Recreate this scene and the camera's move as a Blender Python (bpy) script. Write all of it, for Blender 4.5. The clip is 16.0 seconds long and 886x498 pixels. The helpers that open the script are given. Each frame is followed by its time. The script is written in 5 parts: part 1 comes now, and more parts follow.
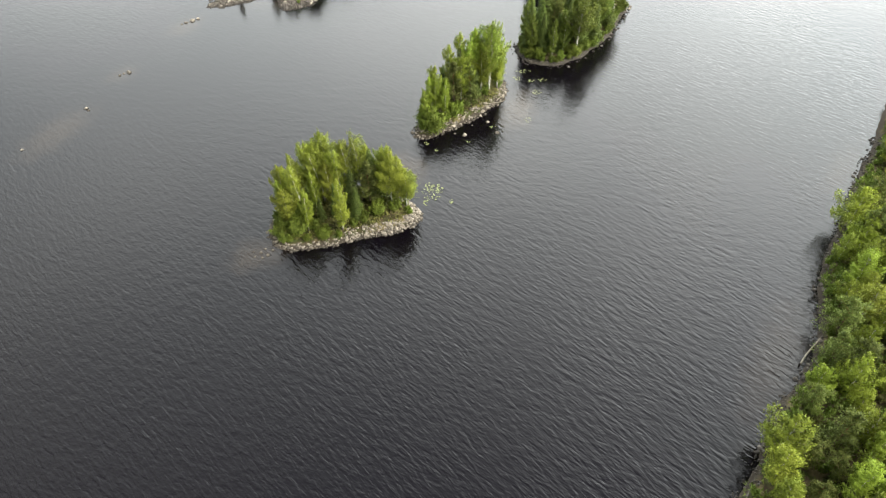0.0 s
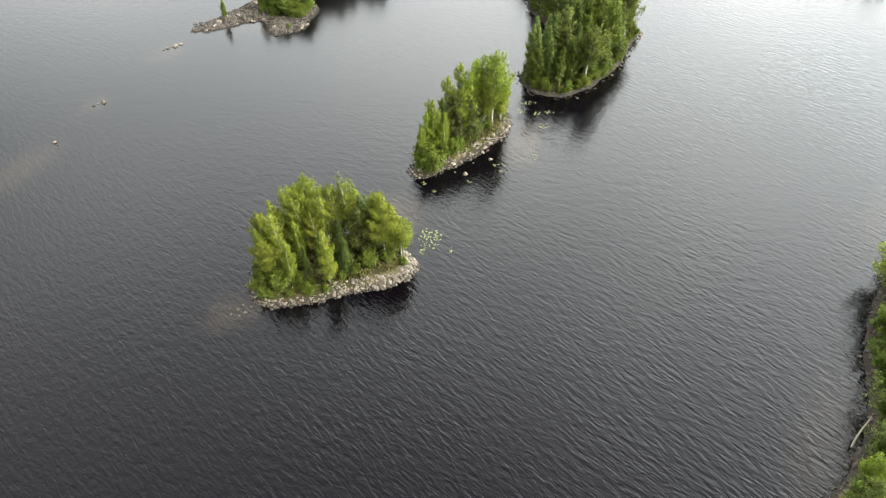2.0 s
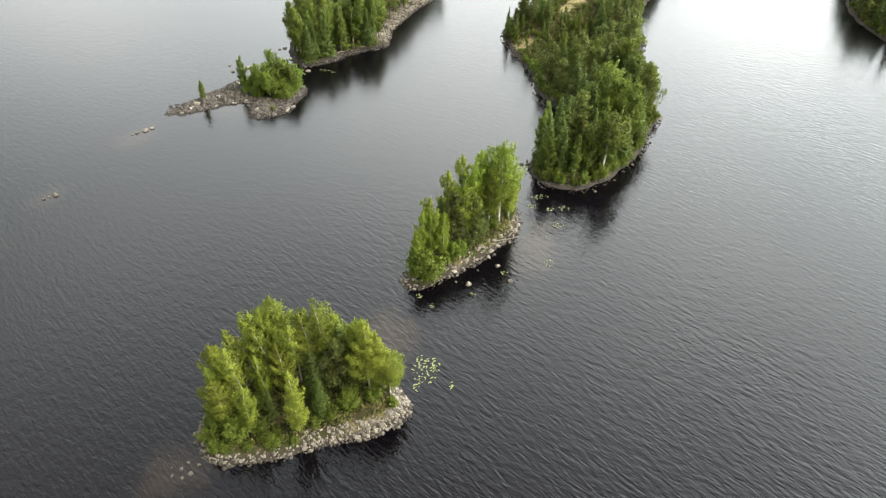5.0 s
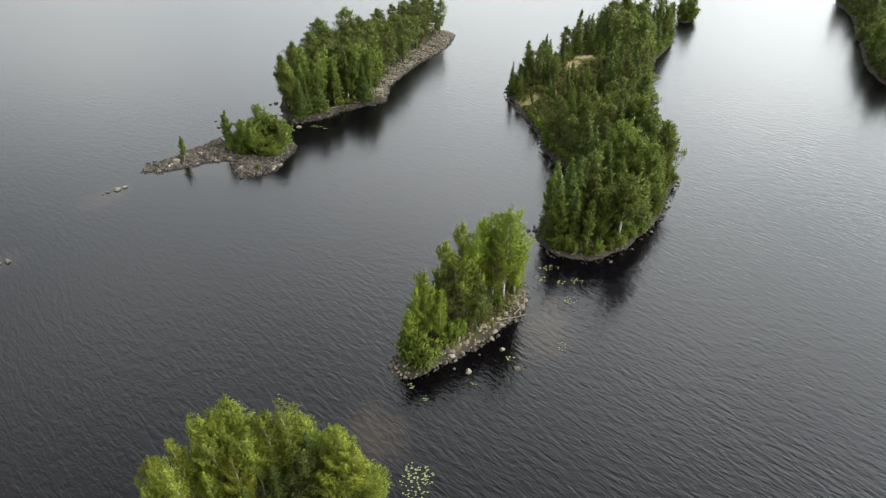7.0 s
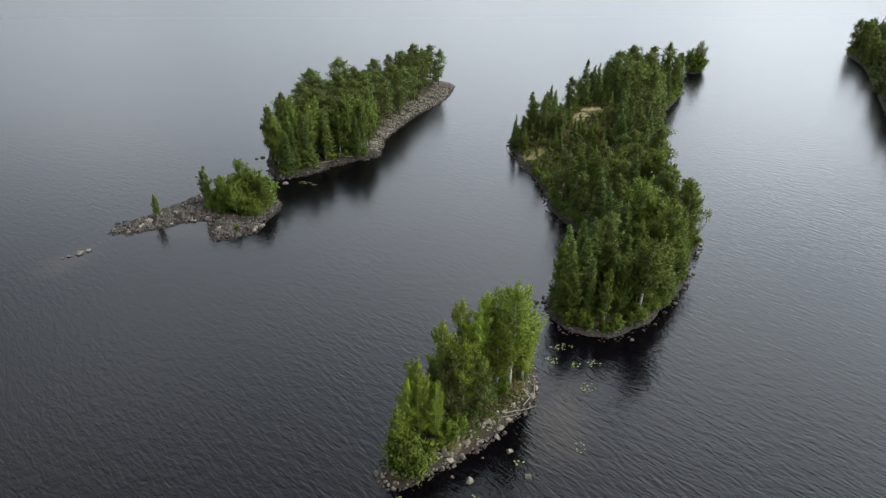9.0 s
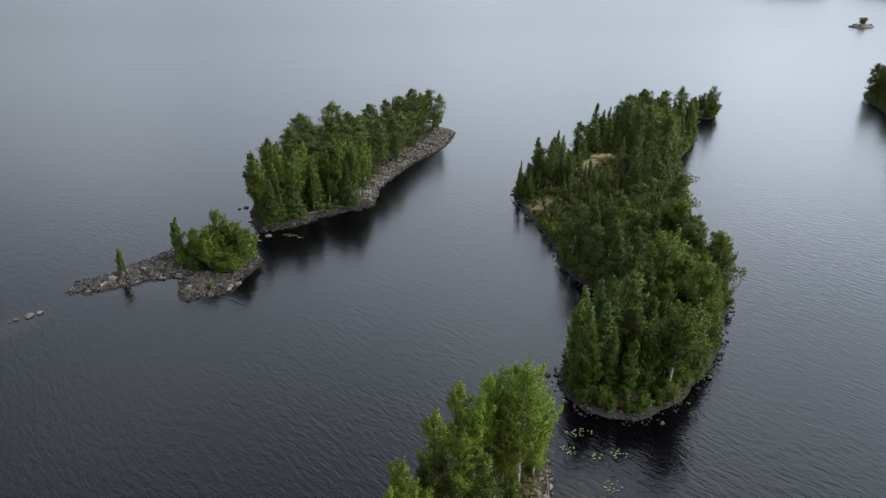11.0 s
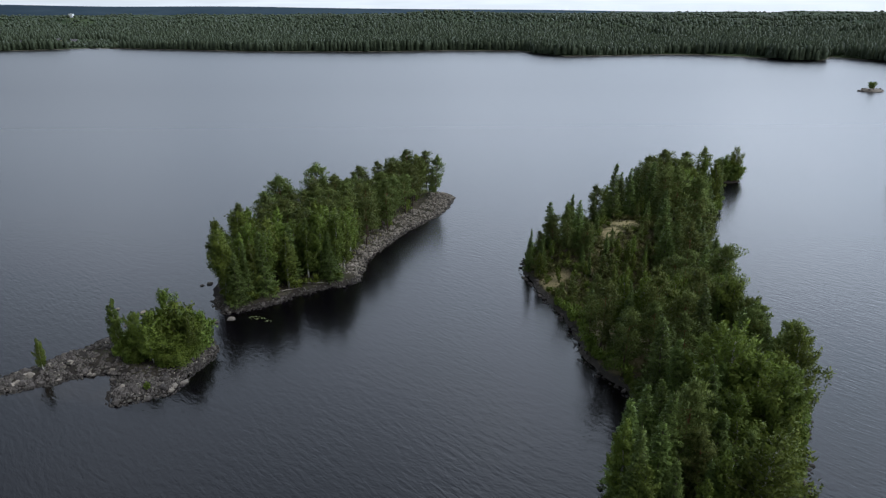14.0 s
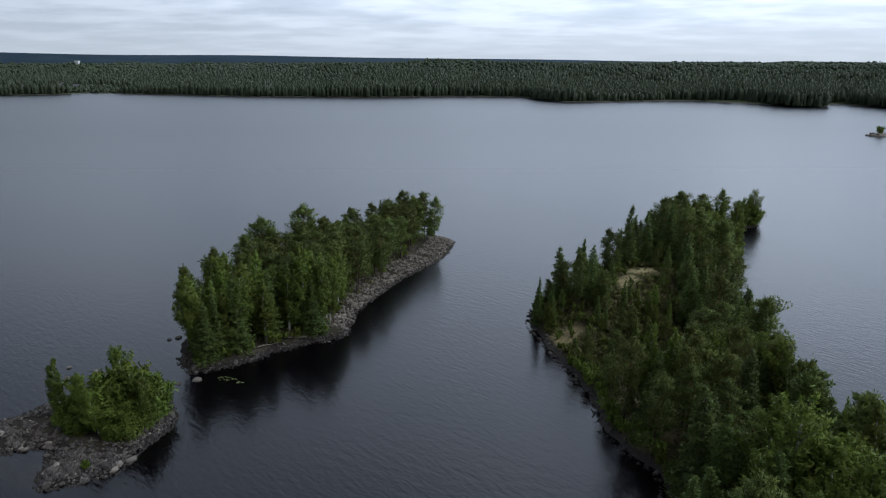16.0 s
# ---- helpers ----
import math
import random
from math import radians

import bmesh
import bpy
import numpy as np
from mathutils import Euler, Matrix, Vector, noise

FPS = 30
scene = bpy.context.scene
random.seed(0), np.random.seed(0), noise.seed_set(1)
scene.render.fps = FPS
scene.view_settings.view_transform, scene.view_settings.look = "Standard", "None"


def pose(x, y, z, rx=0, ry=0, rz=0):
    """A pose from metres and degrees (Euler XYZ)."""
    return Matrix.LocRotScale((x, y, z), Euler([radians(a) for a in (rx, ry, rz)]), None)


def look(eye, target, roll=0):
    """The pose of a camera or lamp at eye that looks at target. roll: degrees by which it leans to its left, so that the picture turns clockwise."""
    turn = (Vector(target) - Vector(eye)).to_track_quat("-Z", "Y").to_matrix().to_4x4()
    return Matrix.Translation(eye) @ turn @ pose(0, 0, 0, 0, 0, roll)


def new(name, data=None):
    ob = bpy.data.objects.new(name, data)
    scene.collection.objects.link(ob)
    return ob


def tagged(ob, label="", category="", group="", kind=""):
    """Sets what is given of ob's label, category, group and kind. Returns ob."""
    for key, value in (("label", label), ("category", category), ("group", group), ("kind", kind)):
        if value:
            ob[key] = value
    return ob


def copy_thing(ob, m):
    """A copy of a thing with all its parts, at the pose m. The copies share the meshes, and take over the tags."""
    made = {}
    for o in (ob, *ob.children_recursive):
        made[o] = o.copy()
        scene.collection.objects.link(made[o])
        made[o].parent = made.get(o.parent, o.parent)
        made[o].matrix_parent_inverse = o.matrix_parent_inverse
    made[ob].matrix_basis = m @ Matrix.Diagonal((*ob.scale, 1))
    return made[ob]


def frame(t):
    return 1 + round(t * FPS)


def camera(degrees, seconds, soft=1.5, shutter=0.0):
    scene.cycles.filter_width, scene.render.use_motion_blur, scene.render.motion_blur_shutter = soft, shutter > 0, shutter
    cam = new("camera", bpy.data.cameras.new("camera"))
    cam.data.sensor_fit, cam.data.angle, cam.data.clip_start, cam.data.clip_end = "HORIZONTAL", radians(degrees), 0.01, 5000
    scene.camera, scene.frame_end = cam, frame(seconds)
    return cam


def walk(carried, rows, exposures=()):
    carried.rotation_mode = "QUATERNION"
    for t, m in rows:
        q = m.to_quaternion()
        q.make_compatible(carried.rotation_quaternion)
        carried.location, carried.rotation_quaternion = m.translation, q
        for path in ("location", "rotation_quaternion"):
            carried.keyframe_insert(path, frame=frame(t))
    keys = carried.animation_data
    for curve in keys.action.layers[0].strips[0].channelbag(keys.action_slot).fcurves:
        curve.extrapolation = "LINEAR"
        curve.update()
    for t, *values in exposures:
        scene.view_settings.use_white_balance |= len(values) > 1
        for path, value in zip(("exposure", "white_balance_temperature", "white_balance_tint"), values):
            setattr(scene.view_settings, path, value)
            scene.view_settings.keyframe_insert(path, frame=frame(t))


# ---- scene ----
cam = camera(68.0, 16.0, soft=1.2)
PATH = [
    (0, (-1.478, -10.101, 74.986), (-1.478, -8.709, 73.549), -1.0),
    (0.5, (-1.367, -7.205, 74.274), (-1.368, -5.809, 72.842), -1.0),
    (1, (-1.259, -4.146, 73.333), (-1.259, -2.74, 71.91), -0.9),
    (1.5, (-1.212, -1.245, 72.401), (-1.21, 0.168, 70.985), -0.9),
    (2, (-1.371, 1.755, 71.401), (-1.366, 3.179, 69.996), -0.7),
    (2.5, (-1.261, 4.702, 70.427), (-1.258, 6.139, 69.037), -0.8),
    (3, (-1.261, 7.916, 69.46), (-1.257, 9.37, 68.086), -0.8),
    (3.5, (-1.305, 10.937, 68.415), (-1.3, 12.413, 67.065), -0.6),
    (4, (-1.331, 14.163, 67.347), (-1.324, 15.669, 66.03), -0.6),
    (4.5, (-1.37, 17.12, 66.223), (-1.359, 18.653, 64.938), -0.5),
    (5, (-1.16, 20.341, 65.169), (-1.15, 21.897, 63.913), -0.5),
    (7.5, (-0.384, 35.37, 59.011), (-0.377, 37.045, 57.919), -0.1),
    (8, (-0.312, 38.533, 58.187), (-0.305, 40.228, 57.125), -0.1),
    (8.5, (-0.147, 41.474, 57.255), (-0.139, 43.187, 56.222), -0.1),
    (9, (0.055, 44.646, 56.306), (0.062, 46.377, 55.304), -0.1),
    (11.5, (1.154, 60.069, 50.684), (1.15, 61.883, 49.843), -0.3),
    (12, (1.087, 63.471, 49.678), (1.086, 65.3, 48.868), -0.3),
    (12.5, (1.117, 66.481, 48.766), (1.117, 68.321, 47.982), -0.3),
    (13, (1.224, 69.882, 47.844), (1.223, 71.735, 47.09), -0.3),
    (13.5, (1.382, 72.888, 46.845), (1.38, 74.752, 46.122), -0.3),
    (14, (1.479, 76.046, 45.907), (1.477, 77.923, 45.216), -0.3),
    (14.5, (1.497, 78.537, 45.096), (1.495, 80.425, 44.436), -0.2),
    (15, (1.499, 81.702, 44.125), (1.498, 83.601, 43.498), -0.2),
    (15.5, (1.6, 84.757, 43.233), (1.599, 86.666, 42.638), -0.2),
    (16, (1.81, 87.856, 42.452), (1.808, 89.776, 41.891), -0.1),
]
walk(cam, [(t, look(eye, target, roll)) for t, eye, target, roll in PATH],
     exposures=[(0, 1.8, 6950, 10), (3, 1.8, 6900, 10), (5, 1.6, 6900, 10), (7.5, 0.85, 6600, 11), (9, 0.55, 6250, 12), (12.5, 0.04, 5850, 14), (14, -0.10, 5740, 14), (16, -0.53, 5600, 14)])

# ---- world, sun, exposure ----
SUN_ELEVATION, SUN_AZIMUTH = 50.0, 118.0      # azimuth clockwise from +y

world = bpy.data.worlds.new("overcast_sky")
scene.world = world
world.use_nodes = True


class Nodes:
    """Short way to write node trees."""

    def __init__(self, tree):
        self.tree = tree
        tree.nodes.clear()

    def add(self, kind, inputs=None, **settings):
        n = self.tree.nodes.new(kind)
        for key, value in settings.items():
            setattr(n, key, value)
        for key, value in (inputs or {}).items():
            if isinstance(value, bpy.types.NodeSocket):
                self.tree.links.new(value, n.inputs[key])
            else:
                n.inputs[key].default_value = value
        return n

    def math(self, op, a, b=0.0, c=0.0):
        return self.add("ShaderNodeMath", {0: a, 1: b, 2: c}, operation=op).outputs[0]

    def ramp(self, value, stops, interpolation="LINEAR"):
        n = self.add("ShaderNodeValToRGB", {0: value})
        n.color_ramp.interpolation = interpolation
        el = n.color_ramp.elements
        while len(el) < len(stops):
            el.new(0.5)
        for e, (p, c) in zip(el, stops):
            e.position = p
            e.color = (*c, 1) if len(c) == 3 else c
        return n.outputs[0]

    def mix(self, factor, a, b, blend="MIX"):
        n = self.add("ShaderNodeMix", {0: factor, 6: a, 7: b}, data_type="RGBA", blend_type=blend)
        return n.outputs[2]

    def noise(self, vector, scale, detail=3.0, rough=0.55, distortion=0.0):
        return self.add("ShaderNodeTexNoise", {"Vector": vector, "Scale": scale, "Detail": detail, "Roughness": rough, "Distortion": distortion}).outputs["Fac"]


w = Nodes(world.node_tree)
sky = w.add("ShaderNodeTexSky", sky_type="NISHITA", sun_disc=False, sun_elevation=radians(SUN_ELEVATION), sun_rotation=radians(SUN_AZIMUTH), dust_density=2.0)
sky_light = w.add("ShaderNodeBackground", {"Color": sky.outputs[0], "Strength": 0.10})
way = w.add("ShaderNodeTexCoord").outputs["Generated"]
split = w.add("ShaderNodeSeparateXYZ", {0: way})
height = w.math("MAXIMUM", split.outputs[2], 0.0)
lift = w.math("ADD", height, 0.09)
flat = w.add("ShaderNodeCombineXYZ", {0: w.math("DIVIDE", split.outputs[0], lift), 1: w.math("DIVIDE", split.outputs[1], lift)}).outputs[0]
puffs = w.noise(w.add("ShaderNodeMapping", {"Vector": flat, "Scale": (1.1, 1.25, 1)}).outputs[0], 0.9, 7.0, 0.55, 0.1)
banks = w.noise(flat, 0.2, 3.0, 0.5, 0.2)
cover = w.math("ADD", w.math("MULTIPLY", puffs, 0.6), w.math("MULTIPLY", banks, 0.4))
cloud = w.ramp(cover, [(0.38, (0.46, 0.52, 0.55)), (0.47, (0.60, 0.65, 0.68)), (0.55, (0.80, 0.85, 0.86)), (0.64, (0.93, 0.96, 0.93))])
veil = w.ramp(height, [(0.0, (1, 1, 1)), (0.02, (0.80, 0.80, 0.80)), (0.05, (0.45, 0.45, 0.45)), (0.12, (0.08, 0.08, 0.08))])
cloud = w.mix(w.math("MULTIPLY", veil, 0.75), cloud, (0.95, 0.99, 0.94, 1))
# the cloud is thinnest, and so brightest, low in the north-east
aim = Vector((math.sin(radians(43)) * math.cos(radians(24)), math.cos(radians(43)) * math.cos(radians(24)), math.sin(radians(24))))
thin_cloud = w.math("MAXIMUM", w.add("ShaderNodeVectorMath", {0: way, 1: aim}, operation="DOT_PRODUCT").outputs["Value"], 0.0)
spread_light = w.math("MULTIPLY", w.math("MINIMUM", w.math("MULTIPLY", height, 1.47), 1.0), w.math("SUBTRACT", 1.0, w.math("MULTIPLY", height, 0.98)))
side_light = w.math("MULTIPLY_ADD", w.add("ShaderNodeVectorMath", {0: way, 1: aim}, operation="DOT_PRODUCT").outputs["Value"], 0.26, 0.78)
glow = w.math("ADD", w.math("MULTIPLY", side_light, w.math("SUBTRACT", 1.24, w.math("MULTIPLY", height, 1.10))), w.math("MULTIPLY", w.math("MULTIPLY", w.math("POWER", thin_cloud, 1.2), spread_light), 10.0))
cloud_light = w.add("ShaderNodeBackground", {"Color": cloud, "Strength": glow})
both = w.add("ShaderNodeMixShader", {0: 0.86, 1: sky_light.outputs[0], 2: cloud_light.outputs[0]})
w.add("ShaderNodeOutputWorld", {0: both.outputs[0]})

sun = new("sun", bpy.data.lights.new("sun", "SUN"))
sun.data.energy, sun.data.angle, sun.data.color = 1.2, radians(30), (1.0, 0.96, 0.88)
el, az = radians(SUN_ELEVATION), radians(SUN_AZIMUTH)
sun.matrix_world = look((300 * math.sin(az), 300 * math.cos(az), 300 * math.tan(el)), (0, 0, 0))

# ---- materials ----


def material(name):
    m = bpy.data.materials.new(name)
    m.use_nodes = True
    return m, Nodes(m.node_tree)


def finish(n, color, rough=0.8, bump=None, distance=0.02, strength=1.0, specular=0.3):
    ins = {"Base Color": color, "Roughness": rough, "Specular IOR Level": specular}
    if bump is not None:
        ins["Normal"] = n.add("ShaderNodeBump", {"Height": bump, "Distance": distance, "Strength": strength}).outputs[0]
    n.add("ShaderNodeOutputMaterial", {0: n.add("ShaderNodeBsdfPrincipled", ins).outputs[0]})


def leaf_material(name, dark, light, gloss=0.2, hue=0.02, speckle=0.30, clumps=0.9):
    """Foliage: tint differs from tree to tree and from spray to spray; leaves let some light through."""
    m, n = material(name)
    geo = n.add("ShaderNodeNewGeometry")
    pos = n.add("ShaderNodeTexCoord").outputs["Object"]
    tree = n.add("ShaderNodeObjectInfo").outputs["Random"]
    spray = geo.outputs["Random Per Island"]
    clump = n.noise(pos, clumps, 2.0)
    f = n.math("ADD", n.math("MULTIPLY_ADD", spray, speckle, (0.55 - speckle) / 2), n.math("ADD", n.math("MULTIPLY", clump, 0.55), n.math("MULTIPLY", tree, 0.2)))
    base = n.ramp(f, [(0.28, dark), (0.95, light)])
    shift = n.math("ADD", 0.5 - hue / 2, n.math("MULTIPLY", tree, hue))
    bright = n.math("ADD", 0.8, n.math("MULTIPLY", n.math("FRACT", n.math("MULTIPLY", tree, 7.3)), 0.45))
    base = n.add("ShaderNodeHueSaturation", {"Hue": shift, "Value": bright, "Color": base}).outputs[0]
    d = n.add("ShaderNodeBsdfPrincipled", {"Base Color": base, "Roughness": 0.55, "Specular IOR Level": gloss})
    t = n.add("ShaderNodeBsdfTranslucent", {"Color": base})
    n.add("ShaderNodeOutputMaterial", {0: n.add("ShaderNodeMixShader", {0: 0.30, 1: d.outputs[0], 2: t.outputs[0]}).outputs[0]})
    return m


BIRCH_LEAF = leaf_material("birch_leaf", (0.080, 0.110, 0.014), (0.36, 0.415, 0.060), hue=0.032)
FRESH_LEAF = leaf_material("fresh_birch_leaf", (0.076, 0.115, 0.013), (0.345, 0.425, 0.055), hue=0.03)
# darker and less yellow green than the other birch leaves
DEEP_LEAF = leaf_material("deep_birch_leaf", (0.046, 0.071, 0.011), (0.215, 0.272, 0.043), hue=0.03)
SPRUCE_LEAF = leaf_material("spruce_needle", (0.034, 0.057, 0.014), (0.182, 0.240, 0.054))
PINE_LEAF = leaf_material("pine_needle", (0.045, 0.066, 0.017), (0.220, 0.262, 0.064), hue=0.03)
BUSH_LEAF = leaf_material("bush_leaf", (0.050, 0.079, 0.011), (0.208, 0.268, 0.041), hue=0.03)
GRASS_LEAF = leaf_material("grass_blade", (0.075, 0.090, 0.025), (0.230, 0.215, 0.075))
# these greens lean blue: some distance haze is mixed into the colour
FAR_LEAF = leaf_material("far_forest_foliage", (0.040, 0.055, 0.034), (0.096, 0.118, 0.062), speckle=0.14, clumps=0.022)


def birch_bark():
    m, n = material("birch_bark")
    pos = n.add("ShaderNodeTexCoord").outputs["Object"]
    flat = n.add("ShaderNodeMapping", {"Vector": pos, "Scale": (3, 3, 14)}).outputs[0]
    marks = n.noise(flat, 1.6, 3.0, 0.6)
    high = n.add("ShaderNodeSeparateXYZ", {0: pos}).outputs[2]
    color = n.ramp(marks, [(0.34, (0.05, 0.045, 0.04)), (0.44, (0.58, 0.55, 0.48)), (0.75, (0.74, 0.72, 0.66))])
    rough = n.ramp(n.math("MULTIPLY", high, 0.6), [(0.2, (0, 0, 0)), (0.8, (1, 1, 1))])
    color = n.mix(rough, (0.16, 0.14, 0.12, 1), color)
    finish(n, color, 0.7, marks, 0.02)
    return m


def conifer_bark(name, low, high_color, top):
    m, n = material(name)
    pos = n.add("ShaderNodeTexCoord").outputs["Object"]
    long = n.add("ShaderNodeMapping", {"Vector": pos, "Scale": (8, 8, 2)}).outputs[0]
    plates = n.noise(long, 2.0, 4.0, 0.65)
    high = n.add("ShaderNodeSeparateXYZ", {0: pos}).outputs[2]
    f = n.ramp(n.math("DIVIDE", high, top), [(0.25, (0, 0, 0)), (0.6, (1, 1, 1))])
    color = n.mix(f, low, high_color)
    color = n.mix(plates, n.mix(0.6, color, (0.03, 0.025, 0.02, 1)), color)
    finish(n, color, 0.9, plates, 0.03)
    return m


BIRCH_BARK = birch_bark()
SPRUCE_BARK = conifer_bark("spruce_bark", (0.10, 0.075, 0.06, 1), (0.12, 0.09, 0.07, 1), 10.0)
BRANCH_BARK = conifer_bark("birch_branch_bark", (0.22, 0.18, 0.15, 1), (0.36, 0.32, 0.28, 1), 9.0)
PINE_BARK = conifer_bark("pine_bark", (0.13, 0.09, 0.07, 1), (0.33, 0.16, 0.075, 1), 11.0)


def stone_material(name, dark, light, lichen=0.3):
    m, n = material(name)
    pos = n.add("ShaderNodeTexCoord").outputs["Object"]
    each = n.add("ShaderNodeObjectInfo").outputs["Random"]
    isle = n.add("ShaderNodeNewGeometry").outputs["Random Per Island"]
    grain = n.noise(pos, 9.0, 4.0, 0.7)
    patch = n.noise(pos, 1.7, 3.0, 0.6)
    f = n.math("ADD", n.math("MULTIPLY", n.math("FRACT", n.math("ADD", each, isle)), 0.6), n.math("MULTIPLY", grain, 0.45))
    color = n.ramp(f, [(0.12, dark), (0.5, tuple((a + b) / 2 for a, b in zip(dark, light))), (0.95, light)])
    spots = n.ramp(patch, [(0.56, (0, 0, 0)), (0.62, (1, 1, 1))])
    color = n.mix(n.math("MULTIPLY", spots, lichen), color, (0.16, 0.16, 0.11, 1))
    level = n.add("ShaderNodeSeparateXYZ", {0: n.add("ShaderNodeNewGeometry").outputs["Position"]}).outputs[2]
    wet = n.ramp(n.math("ADD", level, n.math("MULTIPLY", patch, 0.3)), [(0.22, (1, 1, 1)), (0.42, (0, 0, 0))])
    color = n.mix(n.math("MULTIPLY", wet, 0.75), color, (0.025, 0.021, 0.017, 1))
    finish(n, color, 0.85, grain, 0.03)
    return m


STONE = stone_material("granite", (0.040, 0.035, 0.029), (0.35, 0.305, 0.245))
DARK_STONE = stone_material("wet_dark_granite", (0.020, 0.017, 0.015), (0.150, 0.130, 0.112), 0.35)


def ground_material(name, soil, moss, dry, stone, scale=0.25, bare=()):
    """Shore ground: gravel near the water line, moss, dry grass and bare soil further in."""
    m, n = material(name)
    pos = n.add("ShaderNodeNewGeometry").outputs["Position"]
    big = n.noise(pos, scale, 4.0, 0.6)
    mid = n.noise(pos, 1.1, 4.0, 0.65)
    fine = n.noise(pos, 5.0, 4.0, 0.7)
    color = n.mix(n.ramp(mid, [(0.42, (0, 0, 0)), (0.58, (1, 1, 1))]), soil, moss)
    color = n.mix(n.ramp(big, [(0.5, (0, 0, 0)), (0.6, (1, 1, 1))]), color, dry)
    for x, y, rx, ry in bare:
        moved = n.add("ShaderNodeMapping", {"Vector": pos, "Location": (x, y, 0), "Scale": (rx, ry, 100)}, vector_type="TEXTURE").outputs[0]
        far = n.math("ADD", n.add("ShaderNodeVectorMath", {0: moved}, operation="LENGTH").outputs["Value"], n.math("MULTIPLY", n.math("SUBTRACT", mid, 0.5), 1.6))
        color = n.mix(n.ramp(far, [(0.45, (1, 1, 1)), (1.1, (0, 0, 0))]), color, (0.47, 0.39, 0.20, 1))
    high = n.add("ShaderNodeSeparateXYZ", {0: pos}).outputs[2]
    edge = n.ramp(n.math("ADD", high, n.math("MULTIPLY", mid, 0.8)), [(0.75, (1, 1, 1)), (1.0, (0, 0, 0))])
    color = n.mix(edge, color, stone)
    color = n.mix(n.ramp(fine, [(0.3, (0.55, 0.55, 0.55)), (0.7, (0, 0, 0))]), color, n.mix(0.5, color, (0.02, 0.018, 0.012, 1)))
    finish(n, color, 0.95, fine, 0.12, specular=0.1)
    return m


ISLAND_GROUND = ground_material("island_ground", (0.075, 0.055, 0.035, 1), (0.050, 0.065, 0.018, 1), (0.17, 0.14, 0.075, 1), (0.060, 0.050, 0.040, 1))
SAND_GROUND = ground_material("heath_ground", (0.12, 0.095, 0.050, 1), (0.07, 0.075, 0.024, 1), (0.26, 0.215, 0.12, 1), (0.07, 0.062, 0.052, 1), 0.09,
                              [(35.8, 196, 3.6, 3.2), (32.5, 191.5, 2.4, 3.0), (29, 186, 1.6, 2.0), (20.6, 181, 2.4, 5.0)])
BEACH_GROUND = ground_material("stony_beach_ground", (0.050, 0.041, 0.032, 1), (0.05, 0.05, 0.025, 1), (0.10, 0.085, 0.062, 1), (0.040, 0.034, 0.029, 1))
FAR_GROUND = ground_material("far_forest_ground", (0.030, 0.045, 0.018, 1), (0.035, 0.060, 0.022, 1), (0.060, 0.085, 0.030, 1), (0.20, 0.18, 0.14, 1), 0.01)


